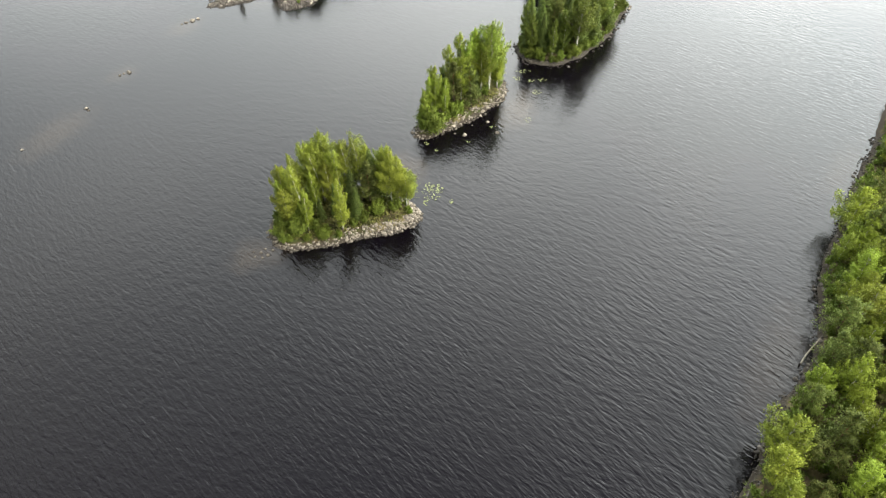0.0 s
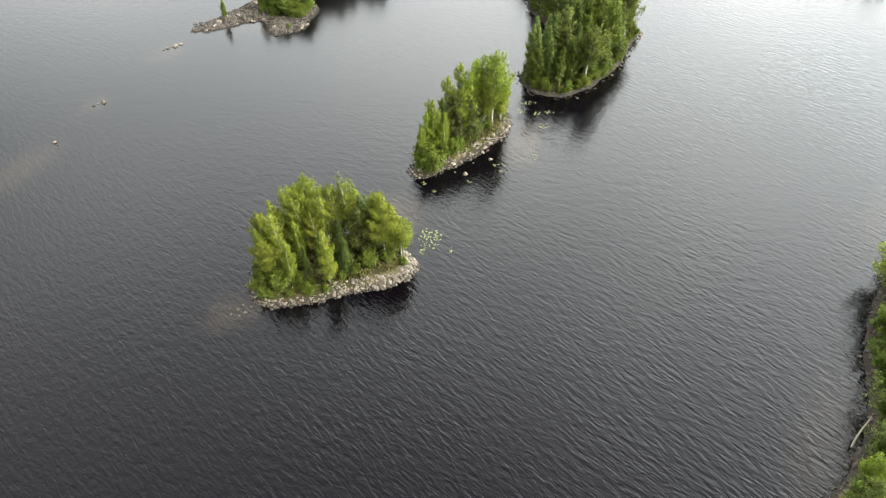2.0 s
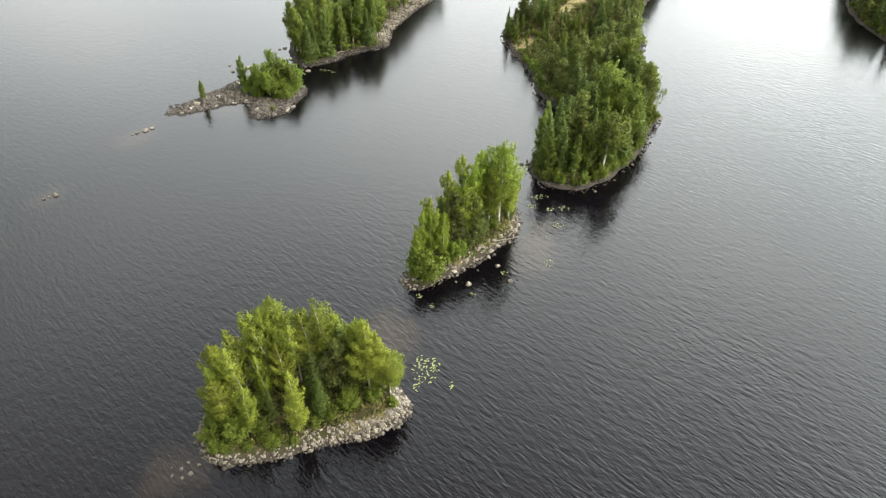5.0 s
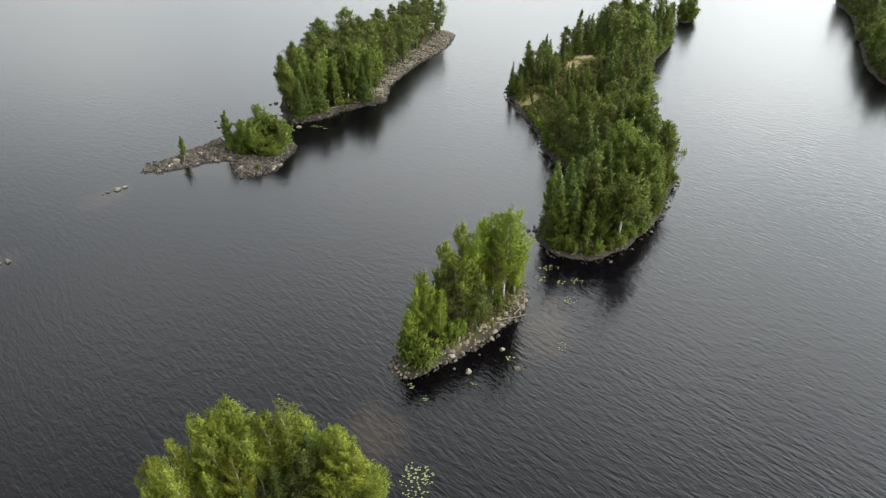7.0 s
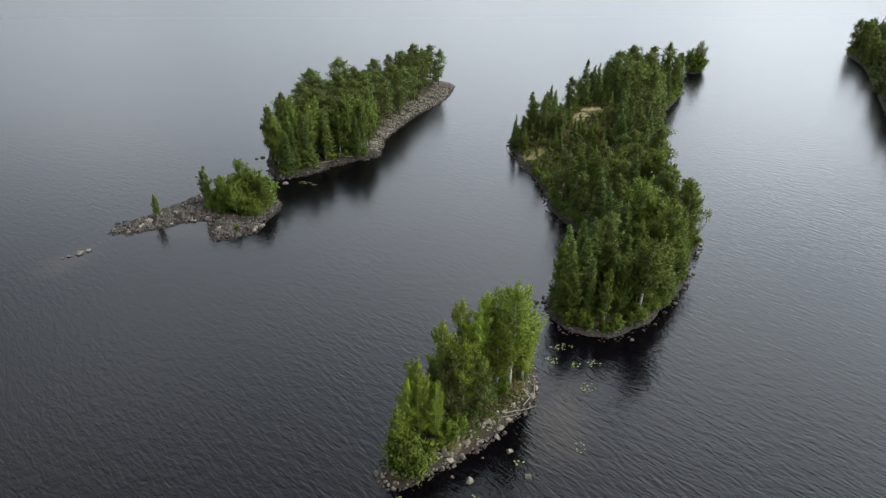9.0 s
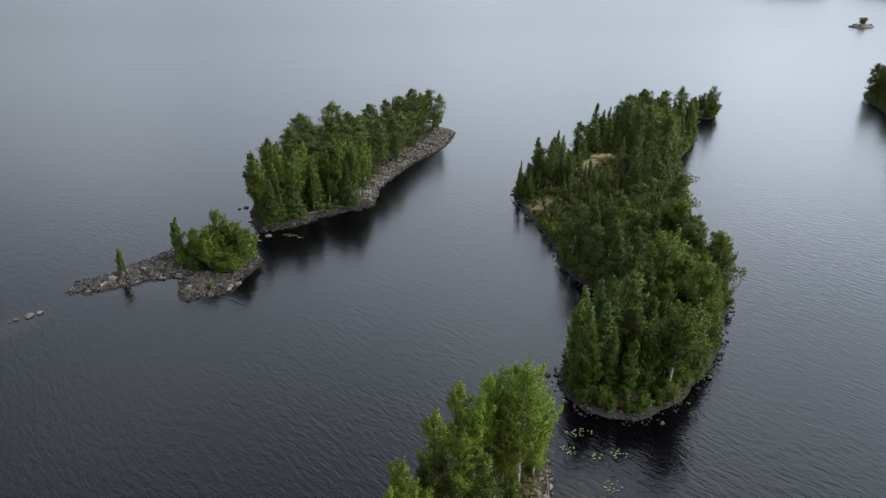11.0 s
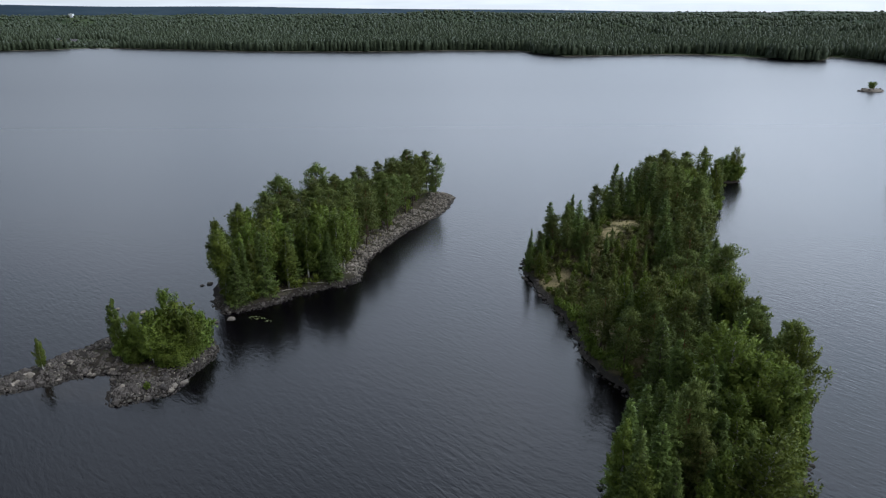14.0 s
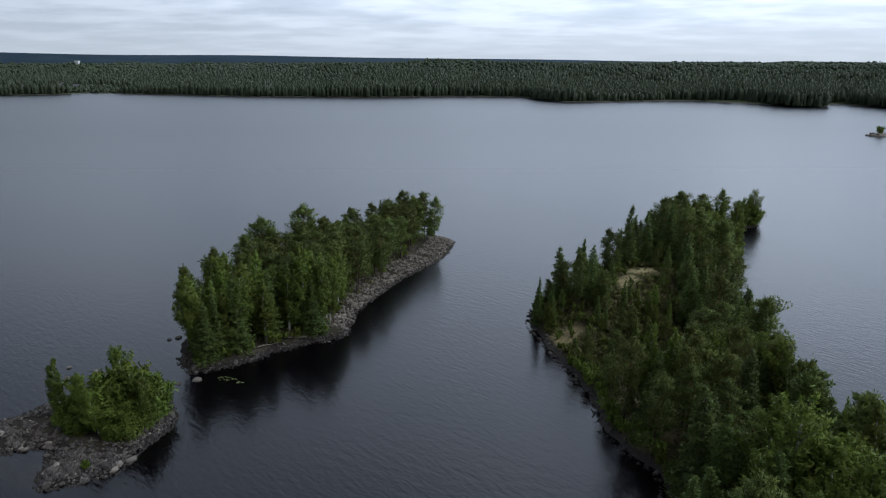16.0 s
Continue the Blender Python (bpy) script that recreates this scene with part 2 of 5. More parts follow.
def water_material(shoals):
    """Brown lake water: dark body, mirror-like skin broken by wind waves, paler over the shoals."""
    m, n = material("lake_water")
    pos = n.add("ShaderNodeNewGeometry").outputs["Position"]

    def waves(size_across, size_along, turn, detail, distortion, rough=0.5):
        turned = n.add("ShaderNodeMapping", {"Vector": pos, "Rotation": (0, 0, radians(turn))}).outputs[0]
        v = n.add("ShaderNodeMapping", {"Vector": turned, "Scale": (1 / size_across, 1 / size_along, 1)}).outputs[0]
        return n.noise(v, 1.0, detail, rough, distortion)

    swell = waves(0.62, 2.1, -42, 2.0, 0.5)
    chop = waves(0.34, 0.9, -50, 1.0, 0.5)
    ripple = waves(0.16, 0.34, -28, 1.0, 0.3)
    gusts = n.noise(n.add("ShaderNodeMapping", {"Vector": pos, "Rotation": (0, 0, radians(-47)), "Scale": (0.03, 0.012, 1)}).outputs[0], 1.0, 3.0, 0.6)
    gust = n.ramp(gusts, [(0.3, (0.55, 0.55, 0.55)), (0.7, (1, 1, 1))])
    h = n.math("ADD", n.math("MULTIPLY", swell, 0.118), n.math("ADD", n.math("MULTIPLY", chop, 0.045), n.math("MULTIPLY", ripple, 0.008)))
    north = n.add("ShaderNodeSeparateXYZ", {0: pos}).outputs[1]
    calm = n.ramp(n.math("DIVIDE", north, 800.0), [(0.06, (1, 1, 1)), (0.16, (0.58, 0.58, 0.58)), (0.30, (0.24, 0.24, 0.24))])
    h = n.math("MULTIPLY", n.math("MULTIPLY", h, gust), calm)
    body = (0.0018, 0.0011, 0.0024, 1)
    spread = n.noise(pos, 0.35, 3.0, 0.6)
    shade = None
    for x, y, rx, ry, turn, amount in shoals:
        moved = n.add("ShaderNodeMapping", {"Vector": pos, "Location": (x, y, 0), "Rotation": (0, 0, radians(turn)), "Scale": (rx, ry, 100)}, vector_type="TEXTURE").outputs[0]
        far = n.add("ShaderNodeVectorMath", {0: moved}, operation="LENGTH").outputs["Value"]
        f = n.math("ADD", far, n.math("MULTIPLY", n.math("SUBTRACT", spread, 0.5), 0.9))
        f = n.math("MULTIPLY", n.ramp(f, [(0.15, (1, 1, 1)), (1.0, (0, 0, 0))], "EASE"), amount)
        shade = f if shade is None else n.math("MAXIMUM", shade, f)
    color = n.mix(shade, body, (0.034, 0.024, 0.016, 1))
    rough = n.math("MULTIPLY_ADD", n.ramp(n.math("DIVIDE", north, 800.0), [(0.05, (0, 0, 0)), (0.32, (0.7, 0.7, 0.7)), (0.6, (1, 1, 1))]), 0.23, 0.085)
    ins = {"Base Color": color, "Roughness": rough, "IOR": 1.333,
           "Normal": n.add("ShaderNodeBump", {"Height": h, "Distance": 1.0, "Strength": 1.0}).outputs[0]}
    n.add("ShaderNodeOutputMaterial", {0: n.add("ShaderNodeBsdfPrincipled", ins).outputs[0]})
    return m


# centre x, y, half sizes, turn, strength of the pale bottom
SHOALS = [
    (-76, 96, 6, 13, -20, 0.40), (-70, 117, 4, 6, -20, 0.35), (-62, 138, 5, 8, -25, 0.45),
    (-31, 62, 6, 5, 20, 0.45), (-8, 83, 5, 7, 20, 0.65), (14, 101, 5, 10, -15, 0.75),
    (44, 41, 5, 19, -33, 0.28), (70, 80, 4, 16, -36, 0.35), (-40, 149, 7, 5, 0, 0.4), (-47, 149, 8, 4, 10, 0.3),
]
WATER = water_material(SHOALS)


def plain(name, color, rough=0.7, spot=0.15):
    m, n = material(name)
    pos = n.add("ShaderNodeTexCoord").outputs["Object"]
    f = n.noise(pos, 2.5, 4.0, 0.6)
    finish(n, n.mix(n.math("MULTIPLY", f, spot * 2), (*color, 1), tuple(c * 0.4 for c in color) + (1,)), rough, f, 0.01)
    return m


PAD = plain("lily_pad", (0.25, 0.28, 0.11), 0.4, 0.3)
DRIFTWOOD = plain("weathered_driftwood", (0.33, 0.29, 0.235), 0.9, 0.4)
WHITE_WALL = plain("white_plaster", (0.80, 0.80, 0.78), 0.8, 0.05)
ROOF_GREY = plain("grey_roof", (0.16, 0.15, 0.15), 0.8)
TIMBER_WALL = plain("ochre_timber", (0.45, 0.33, 0.17), 0.8)
WINDOW_DARK = plain("dark_window_glass", (0.03, 0.035, 0.04), 0.15, 0.05)


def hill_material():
    m, n = material("haze_blue_hills")
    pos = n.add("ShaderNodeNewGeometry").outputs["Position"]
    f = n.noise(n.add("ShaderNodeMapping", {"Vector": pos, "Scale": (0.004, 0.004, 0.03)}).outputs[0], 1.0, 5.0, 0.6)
    # distance haze is put into the base colour as blue
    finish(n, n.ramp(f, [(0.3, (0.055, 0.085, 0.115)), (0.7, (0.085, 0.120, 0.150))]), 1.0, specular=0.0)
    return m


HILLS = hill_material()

# ---- mesh helpers ----
rng = np.random.default_rng(7)


def mesh_from(name, verts, faces, mats, index=None, smooth=False, normals=None):
    """One mesh from numpy vertices and faces (n x 3 or n x 4), if wanted with rounded normals."""
    me = bpy.data.meshes.new(name)
    verts, faces = np.asarray(verts, dtype=np.float32), np.asarray(faces, dtype=np.int32)
    k = faces.shape[1]
    me.vertices.add(len(verts))
    me.vertices.foreach_set("co", verts.ravel())
    me.loops.add(faces.size)
    me.loops.foreach_set("vertex_index", faces.ravel())
    me.polygons.add(len(faces))
    me.polygons.foreach_set("loop_start", np.arange(0, faces.size, k, dtype=np.int32))
    for m in mats:
        me.materials.append(m)
    if index is not None:
        me.polygons.foreach_set("material_index", np.asarray(index, dtype=np.int32))
    me.polygons.foreach_set("use_smooth", np.full(len(faces), smooth))
    me.update(calc_edges=True)
    if normals is not None:
        me.normals_split_custom_set_from_vertices(np.asarray(normals, dtype=np.float32))
    return me


def part(name, me, parent, label=""):
    ob = new(name, me)
    ob.parent = parent
    return tagged(ob, label=label)


def tube(points, radii, sides=6):
    """A tapered tube along points, as vertices and quads."""
    pts = np.asarray(points, dtype=float)
    verts, faces = [], []
    for i, p in enumerate(pts):
        d = pts[min(i + 1, len(pts) - 1)] - pts[max(i - 1, 0)]
        d = d / (np.linalg.norm(d) + 1e-9)
        a = np.cross(d, (0.31, 0.95, 0.05))
        a = a / (np.linalg.norm(a) + 1e-9)
        b = np.cross(d, a)
        for s in range(sides):
            t = 2 * math.pi * s / sides
            verts.append(p + radii[i] * (a * math.cos(t) + b * math.sin(t)))
    for i in range(len(pts) - 1):
        for s in range(sides):
            u = (s + 1) % sides
            faces.append((i * sides + s, i * sides + u, (i + 1) * sides + u, (i + 1) * sides + s))
    return np.array(verts), np.array(faces)


def joined(pieces):
    verts, faces, n = [], [], 0
    for v, f in pieces:
        verts.append(v)
        faces.append(f + n)
        n += len(v)
    return np.concatenate(verts), np.concatenate(faces)


def sprays(centres, size, droop=0.0, stretch=1.8, r=rng, ways=None, loose=0.7, out=None):
    """A small leaf triangle round each centre, turned at random or roughly along the given ways; out gives the crown's rounded normals."""
    c = np.asarray(centres)
    k = len(c)
    a = r.normal(size=(k, 3))
    if ways is not None:
        a = a * loose * 0.6 + ways
    a[:, 2] -= droop
    a /= np.linalg.norm(a, axis=1)[:, None]
    b = np.cross(a, r.normal(size=(k, 3)))
    b /= np.linalg.norm(b, axis=1)[:, None] + 1e-9
    s = (size * r.uniform(0.6, 1.35, size=(k, 1)))
    v = np.empty((k, 3, 3))
    v[:, 0] = c - a * s * 0.4 * stretch - b * s * 0.5
    v[:, 1] = c - a * s * 0.25 * stretch + b * s * 0.5
    v[:, 2] = c + a * s * 0.6 * stretch
    f = np.arange(3 * k).reshape(-1, 3)
    if out is None:
        return v.reshape(-1, 3), f
    n = np.asarray(out) + r.normal(size=(k, 3)) * 0.30
    n /= np.linalg.norm(n, axis=1)[:, None] + 1e-9
    away = (np.cross(v[:, 1] - v[:, 0], v[:, 2] - v[:, 0]) * n).sum(axis=1) < 0
    v[away] = v[away][:, [1, 0, 2]]
    return v.reshape(-1, 3), f, np.repeat(n, 3, axis=0)


def bent_trunk(h, lean, steps=7):
    """Points up a slightly crooked stem."""
    pts = [np.zeros(3)]
    side = rng.normal(size=2) * lean
    for i in range(1, steps + 1):
        t = i / steps
        pts.append(np.array((side[0] * t * t * h + rng.normal() * 0.012 * h * t, side[1] * t * t * h + rng.normal() * 0.012 * h * t, h * t)))
    return np.array(pts)


def along(pts, t):
    s = np.clip(t, 0, 1) * (len(pts) - 1)
    i = min(int(s), len(pts) - 2)
    return pts[i] * (1 - (s - i)) + pts[i + 1] * (s - i)


def tree_thing(name, trunk, crown, bark, leaf, label, category="tree"):
    thing = tagged(new(name), label, category)
    limbs = [BRANCH_BARK] if bark is BIRCH_BARK else [bark]
    slots = [0] * len(trunk[0][1]) + [1] * sum(len(f) for v, f in trunk[1:])
    part("trunk", mesh_from("trunk", *joined(trunk), [bark] + limbs, slots, smooth=True), thing)
    v, f, normals = crown
    part("crown", mesh_from("crown", v, f, [leaf], smooth=True, normals=normals), thing)
    return thing


def birch_tree(h, radius, leaves, start=0.25, lean=0.03, leaf=0.16, foliage=None, label="slender silver birch with white bark and bright green leaves"):
    """A birch: white stem, steep limbs that each carry a feathery plume of leaves, crown widest low down and pointed."""
    stem = bent_trunk(h, lean)
    pieces = [tube(stem, [0.0125 * h * (1 - 0.80 * i / 7) + 0.020 for i in range(8)], 7)]
    centres, ways, out_n = [], [], []
    limbs = int(22 + 1.2 * h)
    shares = []
    bare = rng.uniform(0, 6.28)
    for i in range(limbs):
        t = start + (0.96 - start) * (i + rng.uniform(0, 1)) / limbs
        u = (t - start) / (1 - start)
        reach = radius * (min(1.0, 0.60 + u * 1.9) * (1.0 - u) ** 0.58 + 0.06) * rng.uniform(0.55, 1.25)
        turn = i * 2.4 + rng.uniform(-0.6, 0.6)
        if math.cos(turn - bare) > 0.78:      # one side thin, so that the stem shows
            reach *= 0.45
        shares.append((t, u, reach, turn))
    total = sum(q[2] ** 1.4 for q in shares)
    for i, (t, u, reach, turn) in enumerate(shares):
        base = along(stem, t)
        out = np.array((math.cos(turn), math.sin(turn), 0))
        side = np.array((-out[1], out[0], 0))
        rise = rng.uniform(0.45, 0.95) + 0.8 * u
        up = np.array((0, 0, 1.0))
        tip = base + out * reach + up * reach * rise
        mid = base + out * reach * 0.55 + up * reach * rise * 0.45
        pieces.append(tube([base, mid, tip], [0.0038 * h * (1.15 - u) + 0.010, 0.0024 * h * (1.1 - u) + 0.008, 0.005], 3))
        n = int(leaves * reach ** 1.4 / total * rng.uniform(0.7, 1.3))
        f = rng.uniform(0.10, 1.15, n) ** 0.75
        wide = (0.13 + 0.25 * reach) * np.clip(1.3 - 0.75 * f, 0.2, 1.0)
        a, b = rng.normal(size=n) * wide, rng.normal(size=n) * wide * 0.7
        lump = 0.10 * np.sin(f * 11 + i) + 0.08 * np.sin(a * 9 + i * 2)
        c = base + out * (reach * f)[:, None] + side * a[:, None] + up * (reach * rise * (0.45 * f + 0.55 * f * f) + b + lump - rng.exponential(0.16, n))[:, None]
        centres.append(c)
        ways.append(np.tile(out * 0.35 + up * 0.5, (n, 1)))
        out_n.append(out * 0.75 + side * (a / wide * 0.45)[:, None] + up * (0.55 + 0.45 * b / wide)[:, None])
    k = int(leaves * 0.03)
    d = rng.normal(size=(k, 3))
    centres.append(along(stem, 0.97) + d * (0.10, 0.10, 0.36))
    ways.append(np.tile((0.0, 0.0, 1.0), (k, 1)))
    out_n.append(d * (0.5, 0.5, 0) + (0, 0, 0.8))
    crown = sprays(np.concatenate(centres), leaf, stretch=2.3, ways=np.concatenate(ways), loose=1.3, out=np.concatenate(out_n))
    return tree_thing("birch_tree", pieces, crown, BIRCH_BARK, foliage or BIRCH_LEAF, label)


def spruce_tree(h, radius, leaves, leaf=0.16, label="dark green spruce with a narrow pointed crown"):
    """A spruce: whorls of drooping branches that grow shorter towards the top."""
    stem = bent_trunk(h, 0.005)
    pieces = [tube(stem, [0.012 * h * (1 - 0.95 * i / 7) + 0.008 for i in range(8)], 6)]
    levels = int(1.5 * h + 6)
    centres, ways, out_n = [], [], []
    up = np.array((0, 0, 1.0))
    total = sum((1 - k / levels) ** 1.1 + 0.10 for k in range(levels))
    for k in range(levels):
        u = k / levels
        z = 0.05 + 0.94 * u
        reach0 = radius * ((1 - u) ** 0.9 + 0.03)
        count = 7 if u < 0.75 else 5
        for j in range(count):
            reach = reach0 * rng.uniform(0.66, 1.18)
            turn = 2 * math.pi * (j + 0.37 * k) / count + rng.uniform(-0.25, 0.25)
            base = along(stem, z + rng.uniform(-0.4, 0.4) / levels)
            out = np.array((math.cos(turn), math.sin(turn), 0))
            side = np.array((-out[1], out[0], 0))
            drop = reach * (0.38 * (1 - u) - 0.14)
            if j % 2 == 0:
                pieces.append(tube([base, base + out * reach * 0.9 - up * drop], [0.02, 0.005], 3))
            n = max(3, int(leaves / total * ((1 - u) ** 1.1 + 0.10) / count))
            s = rng.uniform(0.08, 1.05, n) ** 0.7
            wide = 0.06 + 0.22 * reach * (1.15 - 0.75 * s)
            a = rng.normal(size=n) * wide
            hang = rng.exponential(0.08 + 0.05 * reach, n)
            c = base + out * (reach * s)[:, None] + side * a[:, None] - up * (drop * s + hang - 0.10 * reach * s * s)[:, None]
            centres.append(c)
            ways.append(np.tile(out + up * -0.15, (n, 1)))
            out_n.append(out * 0.70 + side * (a / wide * 0.35)[:, None] + up * (0.75 - 1.6 * hang)[:, None])
    crown = sprays(np.concatenate(centres), leaf, stretch=2.4, ways=np.concatenate(ways), loose=0.9, out=np.concatenate(out_n))
    return tree_thing("spruce_tree", pieces, crown, SPRUCE_BARK, SPRUCE_LEAF, label)


def pine_tree(h, radius, leaves, start=0.42, leaf=0.15, taper=0.80, label="Scots pine with an orange upper trunk and clumped needles"):
    """A pine: bare lower stem, crooked limbs that carry flattened cushions of needles, rounded top."""
    stem = bent_trunk(h, 0.03)
    pieces = [tube(stem, [0.014 * h * (1 - 0.85 * i / 7) + 0.012 for i in range(8)], 7)]
    limbs = int(18 + 1.0 * h)
    centres, ways, out_n = [], [], []
    up = np.array((0, 0, 1.0))
    for i in range(limbs):
        t = start + (0.98 - start) * (i + rng.uniform(0, 1)) / limbs
        u = (t - start) / (1 - start)
        dome = math.sqrt(max(0.0, 1 - ((u - 0.30) / 0.74) ** 2))
        reach = radius * (dome * (1 - taper * 0.45 * u) + 0.05) * rng.uniform(0.55, 1.15)
        turn = i * 2.4 + rng.uniform(-0.7, 0.7)
        base = along(stem, t)
        flat = np.array((math.cos(turn), math.sin(turn), 0))
        out = flat + up * (rng.uniform(0.0, 0.35) + 0.35 * u)
        bend = base + out * reach * 0.55 - up * 0.04 * reach
        pieces.append(tube([base, bend, base + out * reach], [0.0035 * h + 0.008, 0.022, 0.01], 3))
        n = int(leaves / limbs / 3)
        for q in range(3):
            f = (0.45, 0.75, 1.0)[q]
            mid = base + out * reach * f + rng.normal(size=3) * 0.15 * reach
            d = rng.normal(size=(n, 3))
            d /= np.linalg.norm(d, axis=1)[:, None] + 1e-9
            size = (0.24 + 0.30 * reach) * rng.uniform(0.7, 1.25)
            ways.append(d + up * 0.7)
            c = mid + d * rng.uniform(0.25, 1.0, (n, 1)) ** 0.5 * np.array((1, 1, 0.62)) * size
            centres.append(c + rng.normal(size=(n, 3)) * 0.07)
            out_n.append(d * 0.75 + up * 0.55 + flat * 0.35)
    d = rng.normal(size=(int(leaves / 24), 3))
    centres.append(along(stem, 0.99) + d * (0.20, 0.20, 0.32))
    ways.append(d + up)
    out_n.append(d * 0.5 + up)
    crown = sprays(np.concatenate(centres), leaf, stretch=2.2, ways=np.concatenate(ways), loose=0.8, out=np.concatenate(out_n))
    return tree_thing("pine_tree", pieces, crown, PINE_BARK, PINE_LEAF, label)


def bush(h, radius, leaves, leaf=0.17, label="bushy green alder shrub growing at the shore"):
    """A many-stemmed shrub with a rounded plume of leaves on each stem."""
    pieces, centres, out_n = [], [], []
    stems = 11
    for i in range(stems):
        turn = i * 2.4 + rng.uniform(-0.5, 0.5)
        reach = radius * rng.uniform(0.15, 0.85)
        tall = h * rng.uniform(0.65, 1.0) * (1.05 - 0.40 * reach / radius)
        tip = np.array((math.cos(turn) * reach, math.sin(turn) * reach, tall))
        mid = tip * (0.45, 0.45, 0.55)
        pieces.append(tube([np.array((math.cos(turn) * 0.12, math.sin(turn) * 0.12, 0)), mid, tip], [0.05, 0.035, 0.01], 4))
        n = int(leaves / stems)
        s = rng.uniform(0.10, 1.05, n)
        d = rng.normal(size=(n, 3)) * (1.2 - 0.75 * s)[:, None]
        c = mid[None] * (2 * s * (1 - s))[:, None] + tip[None] * (s * s)[:, None]
        centres.append(c + d * (0.23 * radius, 0.23 * radius, 0.09 * h))
        out_n.append(d * 0.45 + tip / np.linalg.norm(tip) * (0.6, 0.6, 0.3) + np.array((0, 0, 0.45)))
    c = np.concatenate(centres)
    c[:, 2] = np.abs(c[:, 2] - 0.05) + 0.05
    return tree_thing("alder_bush", pieces, sprays(c, leaf, droop=-0.5, stretch=2.2, out=np.concatenate(out_n)), BIRCH_BARK, BUSH_LEAF, label, "bush")


def stone_mesh(name, mat, points=16, flat=0.7):
    bm = bmesh.new()
    for d in rng.normal(size=(points, 3)):
        d = d / np.linalg.norm(d) * rng.uniform(0.80, 1.0)
        bm.verts.new((d[0] * 0.5, d[1] * 0.42, d[2] * 0.5 * flat))
    res = bmesh.ops.convex_hull(bm, input=bm.verts)
    bmesh.ops.delete(bm, geom=[v for v in res["geom_interior"] if isinstance(v, bmesh.types.BMVert)], context="VERTS")
    me = bpy.data.meshes.new(name)
    bm.to_mesh(me)
    bm.free()
    me.materials.append(mat)
    return me


STONES = [stone_mesh("stone", STONE, 18, f) for f in (0.6, 0.7, 0.8, 0.55, 0.65, 0.75)]
DARK_STONES = [stone_mesh("dark_stone", DARK_STONE, 15, f) for f in (0.6, 0.7, 0.5, 0.65)]

# ---- outlines ----


def smooth_outline(corners, step=1.0, rough=0.35, seed=0.0):
    """Closed Catmull-Rom curve through the corners with a ragged edge."""
    p = np.array(corners, dtype=float)
    n = len(p)
    out = []
    for i in range(n):
        a, b, c, d = p[i - 1], p[i], p[(i + 1) % n], p[(i + 2) % n]
        k = max(2, int(np.linalg.norm(c - b) / step))
        for j in range(k):
            t = j / k
            q = 0.5 * (2 * b + (c - a) * t + (2 * a - 5 * b + 4 * c - d) * t * t + (3 * b - a - 3 * c + d) * t ** 3)
            w1 = noise.noise(Vector((q[0] * 0.45, q[1] * 0.45, seed)))
            w2 = noise.noise(Vector((q[0] * 0.45, q[1] * 0.45, seed + 9.0)))
            out.append(q + np.array((w1, w2)) * rough * 1.8)
    return np.array(out)


def inside_distance(outline, pts):
    """Distance to the outline, positive inside."""
    a, b = outline, np.roll(outline, -1, axis=0)
    pts = np.asarray(pts, dtype=float)
    e = b - a
    found = []
    for k in range(0, len(pts), 3000):
        x, y = pts[k:k + 3000, 0][:, None], pts[k:k + 3000, 1][:, None]
        t = np.clip(((x - a[:, 0]) * e[:, 0] + (y - a[:, 1]) * e[:, 1]) / ((e ** 2).sum(axis=1) + 1e-12), 0, 1)
        best = np.hypot(x - a[:, 0] - t * e[:, 0], y - a[:, 1] - t * e[:, 1]).min(axis=1)
        rise = np.where(np.abs(e[:, 1]) < 1e-12, 1e-12, e[:, 1])
        cross = ((a[:, 1] > y) != (b[:, 1] > y)) & (x < e[:, 0] * (y - a[:, 1]) / rise + a[:, 0])
        odd = cross.sum(axis=1) % 2 == 1
        found.append(np.where(odd, best, -best))
    return np.concatenate(found) if found else np.zeros(0)


